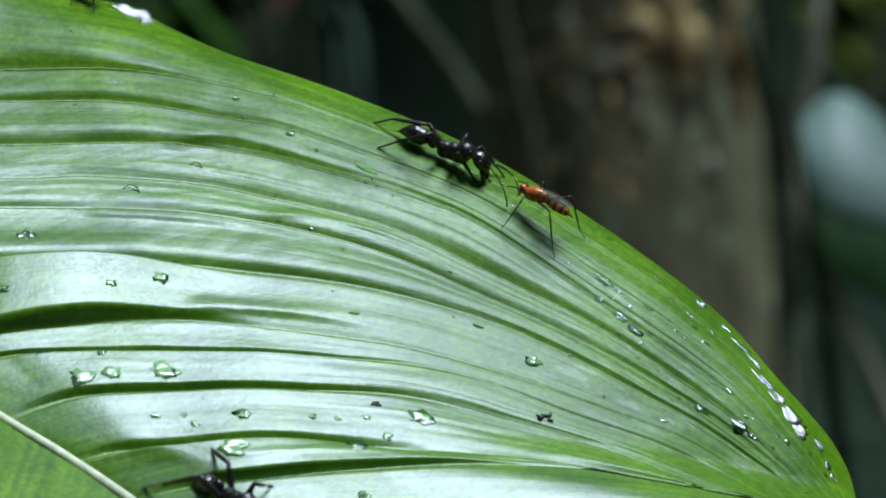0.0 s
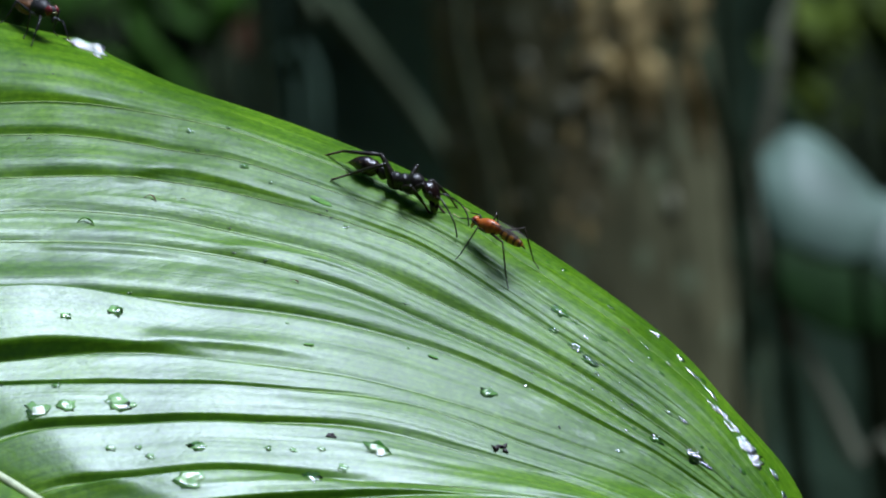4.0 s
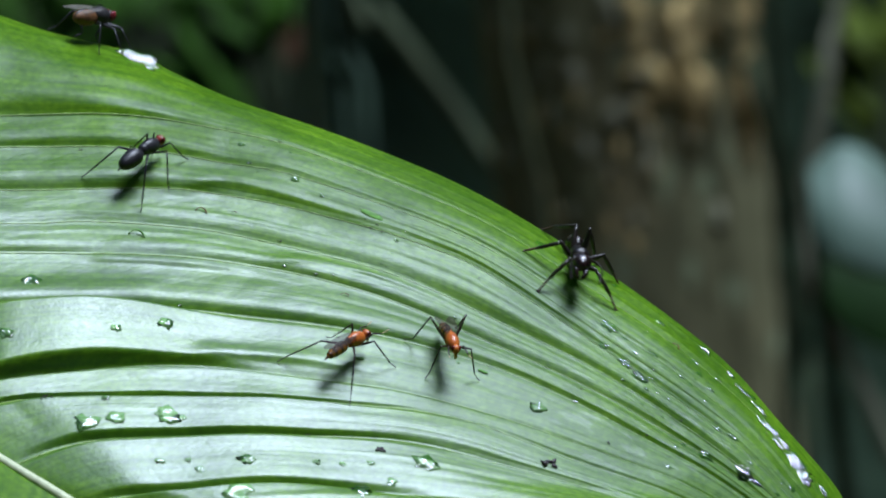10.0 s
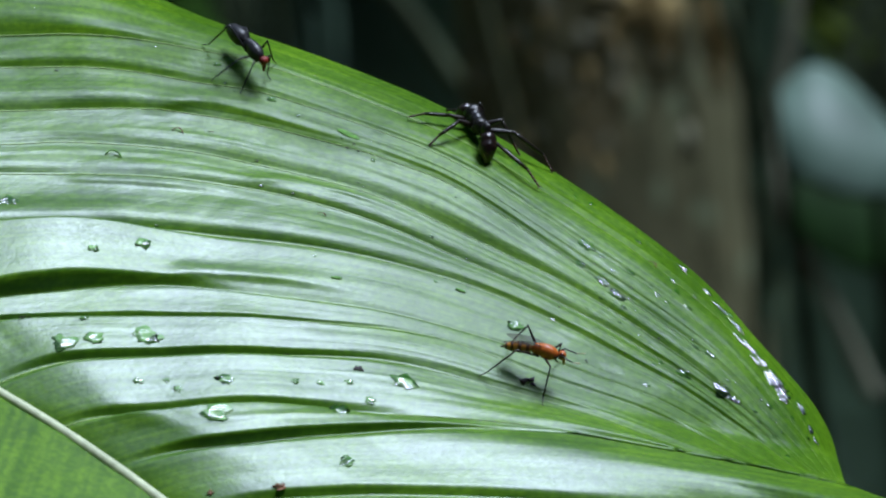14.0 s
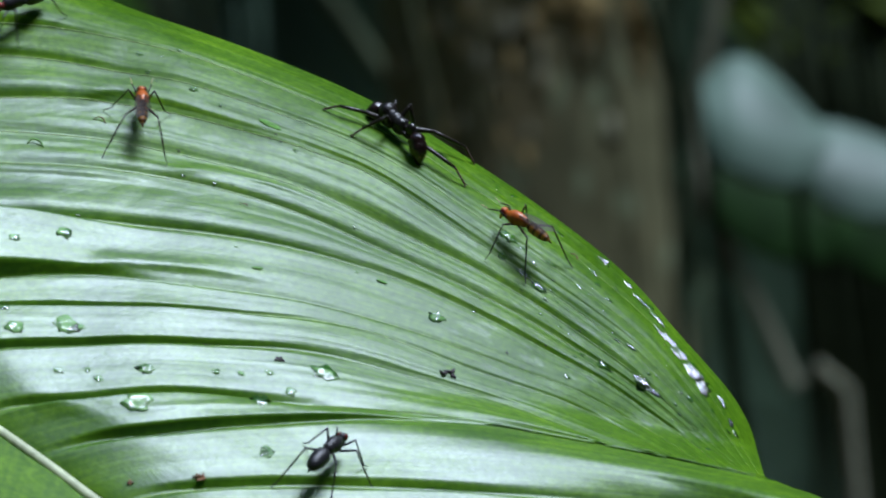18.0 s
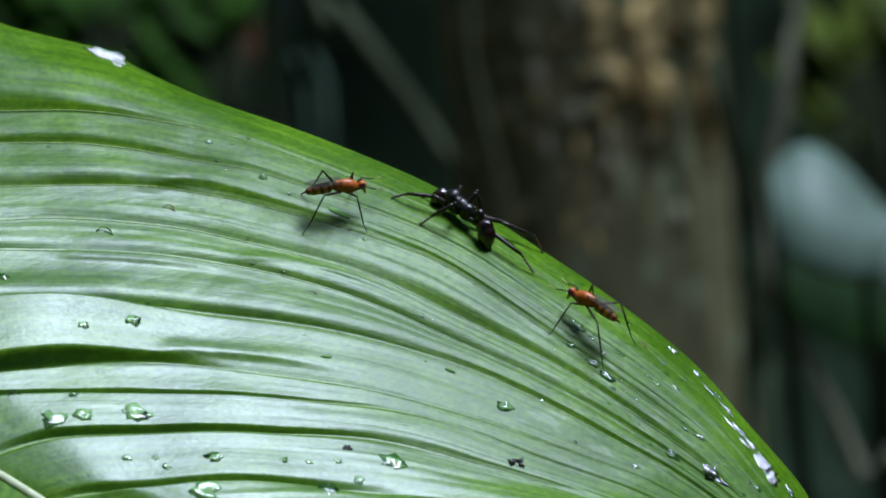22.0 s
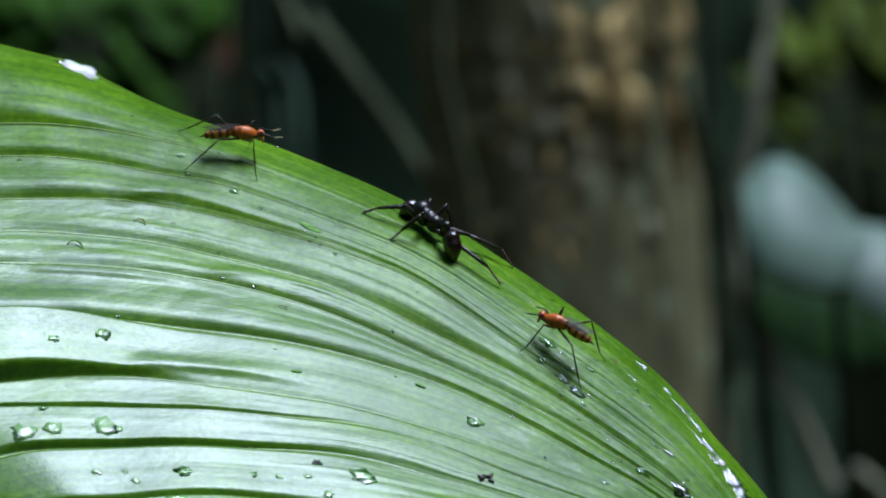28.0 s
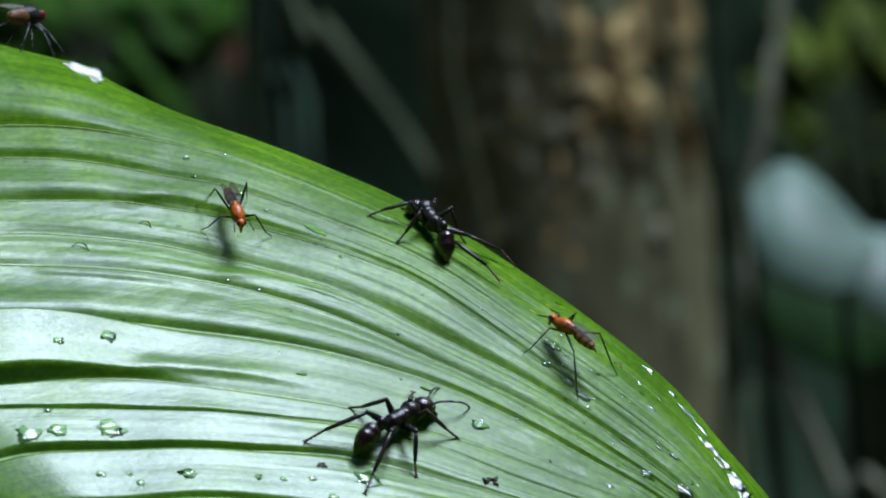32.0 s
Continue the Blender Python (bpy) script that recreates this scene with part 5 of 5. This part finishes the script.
def flick(thing, *rows):
    """Raises the wings: rows of seconds and degrees."""
    for w in thing.children:
        if "side" in w:
            s = w["side"]
            p0 = w.matrix_basis.copy()
            walk(w, [(t, Matrix.Translation(p0.translation) @ pose(0, 0, 0, 14 * s + a * 0.3 * s, -8 + a * 0.6, -3 * s - a * 0.7 * s)) for t, a in rows])


def bow(ant, *rows):
    """Bends the waist and the neck: rows of seconds, degrees that the rear hangs, degrees that the head lifts."""
    for o in ant.children:
        k = 1 if o.name.startswith("gaster") else 2 if o.name.startswith("head") else 0
        if k:
            spot0 = o.matrix_basis.translation.copy()
            walk(o, [(r[0], Matrix.Translation(spot0) @ pose(0, 0, 0, 0, -r[k], 0)) for r in rows])


def motions():
    move(ant_a, at(0, 1.6, 17.5, -40, 3.2), at(5, 0.8, 17.7, -40, 3.2), at(5.5, 1.8, 19.7, -26, 3.2), at(6, 8.0, 18.6, -15, 3.2),
         at(6.5, 10.7, 18.1, -12, 3.2), at(7, 11.2, 17.2, -10, 3.2), at(7.5, 14.8, 14.9, -18, 3.2), at(8, 17.3, 13.0, -25, 3.2),
         at(8.5, 18.9, 11.3, -28, 3.2), at(9, 22.8, 8.6, -32, 3.2), at(9.5, 24.3, 6.1, -42, 3.2), at(9.8, 23.2, 6.2, -65, 3.2),
         at(10, 23.0, 7.1, -88, 3.2), at(10.3, 19.8, 7.5, -130, 3.2), at(10.6, 16.7, 8.6, -190, 3.2), at(11, 13.8, 11.9, -205, 3.2),
         at(11.5, 11.2, 13.0, -215, 3.2), at(12, 11.5, 14.7, -237, 3.2, 0, 0.25), at(12.5, 10.1, 14.6, -257, 3.2, 0, 0.25), at(13, 9.7, 15, -259, 3.2, 0, 0.25),
         at(14, 9.4, 16.2, -251, 3.2, 0, 0.25), at(15, 9.2, 15.5, -236, 3.2, 0, 0.25), at(15.5, 7.9, 14.6, -237, 3.2, 0, 0.25), at(17.5, 8.9, 14.5, -241, 3.2, 0, 0.25),
         at(18, 8.8, 14.8, -237, 3.2, 0, 0.25), at(19, 8.9, 14.5, -238, 3.2, 0, 0.25), at(22, 8.4, 15.2, -234, 3.2, 0, 0.25), at(24, 8.4, 15.2, -233, 3.2, 0, 0.25),
         at(26, 7.9, 15.9, -238, 3.2, 0, 0.25), at(30, 7.7, 15.7, -235, 3.2, 0, 0.25), at(31, 6.8, 16.1, -241, 3.2, 0, 0.25), at(32, 6.9, 16.4, -245, 3.2, 0, 0.25),
         stands=((0, 5.3, 2, -10.3, 17.5), (0, 5.3, 5, -11.9, 22.0), (0, 5.3, 1, 5.0, 11.7), (0, 5.3, 0, 7.6, 11.9),
                 (12.6, 32, 3, -3.3, 16.4), (12.6, 32, 4, 1.9, 11.5), (12.6, 32, 5, 21.6, 3.1), (12.6, 32, 2, 22.4, 7.4)))
    move(ant_b, at(0, -36.9, -44.4, -55, 3.7), at(0.5, -30.4, -51.9, -50, 3.7), at(2, -26.4, -64.9, -20, 3.7), at(6, 11.6, -67.9, 5, 3.7),
         at(10, 71.6, -64.9, 30, 3.7), at(10.5, 74.6, -60.9, 70, 3.7), at(11, 77.6, -56.9, 110, 3.7), at(11.5, 59.0, -44.6, 165, 3.7),
         at(12, 42.9, -45.3, 186, 3.7), at(12.5, 33.9, -47.2, 215, 3.7), at(13, 34.9, -56.6, 250, 3.7), at(14, 36.6, -61.9, 240, 3.7),
         at(20, 1.6, -66.9, 180, 3.7), at(28, -16.4, -67.9, 130, 3.7), at(30, -10.1, -37.2, 95, 3.7), at(30.3, -9.7, -29.6, 90, 3.7),
         at(30.6, -8.8, -25.5, 75, 3.7), at(31, -4.3, -23.0, 52, 3.7), at(31.3, -2.1, -19.9, 48, 3.7), at(31.6, -1.9, -19.6, 45, 3.7),
         at(32, 1.5, -19.1, 40, 3.7))
    move(fly_p, at(0, 18.1, 8.4, 134, 5), at(5.5, 17.8, 8.2, 134, 5), at(6, 17.7, 7.8, 136, 5), at(6.5, 12.4, 9.8, 155, 5),
         at(7, 2.7, 10.7, 160, 5), at(7.5, -4.3, 11.9, 155, 5), at(8, -8.7, 11.8, 140, 5), at(8.6, -16.4, 16.6, 140, 5),
         at(8.65, -3.8, 17.0, 75, 9.5), at(8.7, 8.8, 17.4, 10, 14), at(8.8, 45.6, 14.4, 0, 25), at(8.9, 92.1, 10.7, -20, 30),
         at(8.93, 90.2, 8.9, -70, 30), at(8.97, 88.2, 7.2, -120, 30), at(9, 86.3, 5.4, -170, 30), at(9.1, 57.3, 0.3, -170, 30),
         at(9.2, 16.0, 8.2, -170, 20), at(9.3, -7.1, -8.0, -150, 12), at(9.4, -14.5, -13.2, -120, 7), at(9.45, -15.4, -12.5, -75, 6),
         at(9.5, -16.2, -11.9, -30, 5), at(9.8, -18.6, -13.1, -60, 5), at(9.9, -18.2, -11.0, -8, 5), at(10, -17.7, -9.0, 45, 5),
         at(10.5, -17.5, -11.3, 10, 5), at(11, -7.6, -14.7, -5, 5), at(11.3, -0.9, -16.1, -15, 5), at(11.5, 1.9, -16.8, -15, 5),
         at(12, 2.0, -18.5, -25, 5), at(12.5, 4.1, -20.9, -20, 5), at(13, 8.0, -22.6, -25, 5), at(13.5, 11.4, -23.4, -28, 5),
         at(14, 19.2, -24.4, -28, 5), at(14.5, 28.2, -26.5, -25, 5), at(15, 35.7, -24.2, 30, 5), at(15.5, 43.7, -22.3, 60, 5),
         at(16.5, 40.6, -15.3, 106, 5), at(17.5, 37.5, -8.4, 152, 5), at(18, 31.7, -3.6, 132, 5), at(19, 32.0, -1.9, 132, 5),
         at(24, 30.8, -2.1, 133, 5), at(24.5, 30.2, -1.8, 145, 5), at(25, 29.0, -1.8, 142, 5), at(26, 31.0, -2.6, 142, 5),
         at(30, 32.0, -3.3, 132, 5), at(32, 32.2, -3.5, 128, 5))
    move(fly_q, at(0, -108.4, 29.1, 0, 5), at(6.3, -93.4, 25.1, 0, 5), at(6.8, -69.5, 33.1, 0, 5), at(7, -66.7, 31.9, 0, 5),
         at(7.2, -59.0, 30.7, -5, 5), at(7.5, -42.2, 26.0, -5, 5), at(8, -32.2, 24.3, -15, 5), at(8.2, -31.1, 24.9, -15, 5),
         at(8.6, -27.9, 23.2, -15, 5), at(8.8, -20.8, 16.7, -20, 5), at(9, -13.4, 14.9, -15, 5), at(9.3, -10.3, 13.5, -20, 5),
         at(9.6, -11.4, 8.6, -25, 5), at(9.8, -2.8, -1.3, -60, 5), at(10, 0.2, -7.6, -80, 5), at(10.5, 0.5, -12.5, -70, 5),
         at(11, 13.4, -20.8, -40, 5), at(11.2, 19.1, -20.4, -20, 8), at(11.5, 54.2, 8.2, 0, 25), at(11.7, 92.0, 18.1, 0, 40),
         at(11.97, 105.2, -16.6, 60, 46.6667), at(12.23, 118.4, -51.2, 120, 53.3333), at(12.5, 131.6, -85.9, 180, 60), at(13.5, 21.6, -115.9, 180, 60),
         at(14, -53.4, -100.9, 135, 60), at(14.5, -128.4, -85.9, 90, 60), at(16, -118.4, -5.9, 60, 20), at(17, -76.4, 16.1, 10, 5),
         at(17.5, -37.6, 16.5, 15, 5), at(18, -36.2, 17.2, 90, 5), at(18.3, -31.7, 17.9, 70, 5, -8), at(18.6, -26.6, 18.5, 35, 5, -22), at(19, -18.3, 18.8, 0, 5, -36),
         at(19.5, -14.2, 17.6, 2, 5, -12), at(20, -14.3, 17.7, 5, 5), at(22, -14.4, 18.4, 6, 5), at(24, -14.1, 18.7, 10, 5),
         at(25, -15.2, 18.7, 8, 5), at(25.5, -13.0, 17.6, 10, 5), at(26, -10.3, 17.1, 5, 5), at(26.5, -8.9, 17.3, 5, 5),
         at(28.5, -30.8, 32.6, -12, 5), at(29, -28.7, 31.8, -14, 5), at(30, -21.8, 29.9, -28, 5), at(30.5, -26.1, 28.5, -30, 5),
         at(31, -27.2, 27.7, -38, 5), at(31.3, -29.5, 24.1, -50, 5, 6), at(31.8, -28.6, 19.6, -76, 5, 12), at(32, -28.1, 18.1, -76, 5, 12))
    move(fly_s, at(0, -118.4, -11.9, 0, 3.5), at(5.8, -108.4, -9.9, 0, 3.5), at(6.3, -62.9, -3.9, -30, 5), at(6.8, -49.0, -10.9, -80, 6),
         at(7, -49.1, -12.3, -85, 7), at(7.2, -48.6, -13.5, -85, 7), at(7.7, -46.5, -17.9, -80, 7), at(8, -41.4, -22.6, -75, 7),
         at(8.2, -40.2, -26.1, -75, 7), at(8.5, -40.6, -29.1, -75, 7), at(9, -36.4, -55.9, -70, 5), at(32, -35.4, -67.9, -60, 4))
    move(fly_r, at(0, -63.8, 48.6, -50, 4.6), at(7.5, -63.8, 48.3, -60, 4.6), at(9.7, -63.6, 48.5, -60, 4.6), at(10, -62.8, 48.9, 0, 4.6),
         at(11.2, -63.4, 48.7, 10, 4.6), at(11.35, -77.0, 56.9, 55, 17.3), at(11.5, -90.6, 65.0, 100, 30), at(12, 131.6, 64.1, 90, 60),
         at(12.2, 86.1, 35.5, 135, 50), at(12.4, 40.7, 7.0, 180, 40), at(12.5, 35.6, 4.0, 180, 40), at(12.8, -9.9, 28.0, 190, 15),
         at(13, -29.7, 36.0, 195, 4.6), at(13.2, -31.9, 36.3, 195, 4.6), at(13.35, -80.0, 56.0, 185, 25), at(13.5, -118.0, 66.0, 180, 25), at(15, -108.0, 58.0, 180, 4.6), at(24, -103.4, 56.1, 180, 4.6),
         at(25.17, -99.1, 55.4, 127, 4.6), at(26.33, -94.7, 54.8, 73, 4.6), at(27.5, -90.4, 54.1, 20, 4.6), at(29, -68.4, 51.3, 3, 4.6),
         at(30, -65.4, 51.1, 2, 4.6), at(32, -65.4, 51.1, 0, 4.6))
    move(fly_k, at(0, -113.4, 11.1, 10, 4.6), at(7.5, -103.4, 14.1, 10, 4.6), at(8.3, -84.6, 16.5, 10, 4.6), at(8.6, -78.9, 18.3, 20, 4.6),
         at(9, -75.2, 21.7, 12, 4.6), at(9.4, -68.5, 22.4, 8, 4.6), at(9.8, -59.9, 23.5, 5, 4.6), at(10, -54.3, 24.9, 50, 4.6),
         at(10.5, -51.9, 30.5, 60, 4.6), at(11, -47.1, 32.9, 12, 4.6), at(11.5, -46.7, 35.2, 70, 4.6), at(12, -46.3, 40.1, 85, 4.6),
         at(12.5, -41.3, 44.2, 20, 4.6), at(12.9, -45, 41.5, -20, 4.6), at(13.2, -46, 38.2, -40, 4.6), at(13.4, -44.2, 35.2, -55, 4.6, 10),
         at(13.6, -38.9, 33.6, -60, 4.6, 16), at(13.8, -35.6, 32.0, -60, 4.6, 18), at(14, -31.4, 30.0, -58, 4.6, 18),
         at(14.5, -27.8, 27.5, -42, 4.6, 12), at(15, -26.4, 27.1, -58, 4.6, 12), at(15.5, -35.1, 29.1, -60, 4.6), at(17.5, -41.8, 31.3, -100, 4.6),
         at(18, -57.5, 35.9, -140, 4.6), at(19, -98.4, 48.1, -180, 4.6), at(32, -108.4, 50.1, -180, 4.6))
    move(fly_m, at(0, -48.4, -68.9, 20, 4.6), at(14, -36.4, -63.9, 20, 4.6), at(15, -13.8, -48.7, 5, 4.6), at(15.5, -8.3, -45.1, 15, 4.6),
         at(17.5, -3.6, -46.2, 12, 7), at(18, -3.4, -44.0, 58, 6), at(18.25, -3.6, -42.2, 4, 6), at(18.5, -3.7, -40.3, -50, 6),
         at(19.5, -2.4, -61.9, -30, 4.6), at(20.75, 3.6, -62.9, 15, 4.6), at(22, 9.6, -63.9, 60, 4.6), at(23.2, 8.3, -37.3, 60, 6),
         at(23.5, 12.3, -31.6, 20, 9), at(24, 24.5, -28.0, 5, 11), at(24.5, 29.7, -29.5, -40, 7), at(25.5, 31.6, -61.9, -60, 4.6),
         at(32, 36.6, -68.9, -60, 4.6))
    move(fly_g, at(0, 46.6, -65.9, 90, 2.6), at(21.5, 45.6, -63.9, 90, 2.6), at(22.5, 46.0, -33.7, 100, 2.6), at(23, 40.6, -30.3, 95, 2.6),
         at(23.5, 35.6, -25.1, 80, 2.6), at(24, 42.6, -18.9, 70, 2.6), at(24.3, 55.8, -2.1, 60, 20), at(24.55, 63.7, 36.0, 105, 40),
         at(24.8, 71.6, 74.1, 150, 60), at(25.2, -28.4, 79.1, 180, 50), at(25.5, -68.4, 50.1, 200, 10), at(25.67, -67.4, 47.7, 258, 7.53333),
         at(25.83, -66.3, 45.3, 317, 5.06667), at(26, -65.3, 42.9, 375, 2.6), at(26.5, -66.8, 43.7, 385, 2.6), at(27.25, -78.6, 44.9, 458, 2.6),
         at(28, -90.4, 46.1, 530, 2.6), at(32, -98.4, 48.1, 530, 2.6))
    bow(ant_a, (0, -14, -30), (5, -14, -30), (6, -4, 2), (9, 2, 4), (10.5, 12, 4), (11, 16, 2), (12, 16, -8), (13, 46, -30), (18, 44, -50), (24, 48, -44), (29, 44, -46), (32, 46, -50))
    bow(ant_b, (0, 20, -5), (11, 25, -5), (32, 25, -8))
    flick(fly_p, (0, 0), (7.8, 0), (8.0, 60), (8.3, 70), (8.7, 75), (9.3, 75), (9.45, 0), (10.4, 0), (10.6, 65), (11, 80), (11.5, 75), (11.9, 10), (12.2, 5), (12.5, 70), (13.1, 75), (13.4, 10), (14.6, 5), (14.9, 50), (15.3, 5), (32, 0))
    flick(fly_q, (0, 0), (8.3, 0), (8.6, 70), (9.0, 78), (9.35, 70), (9.5, 5), (11.1, 5), (11.25, 75), (16.5, 75), (17.2, 0), (32, 0))
    flick(fly_s, (0, 60), (32, 60))


motions()
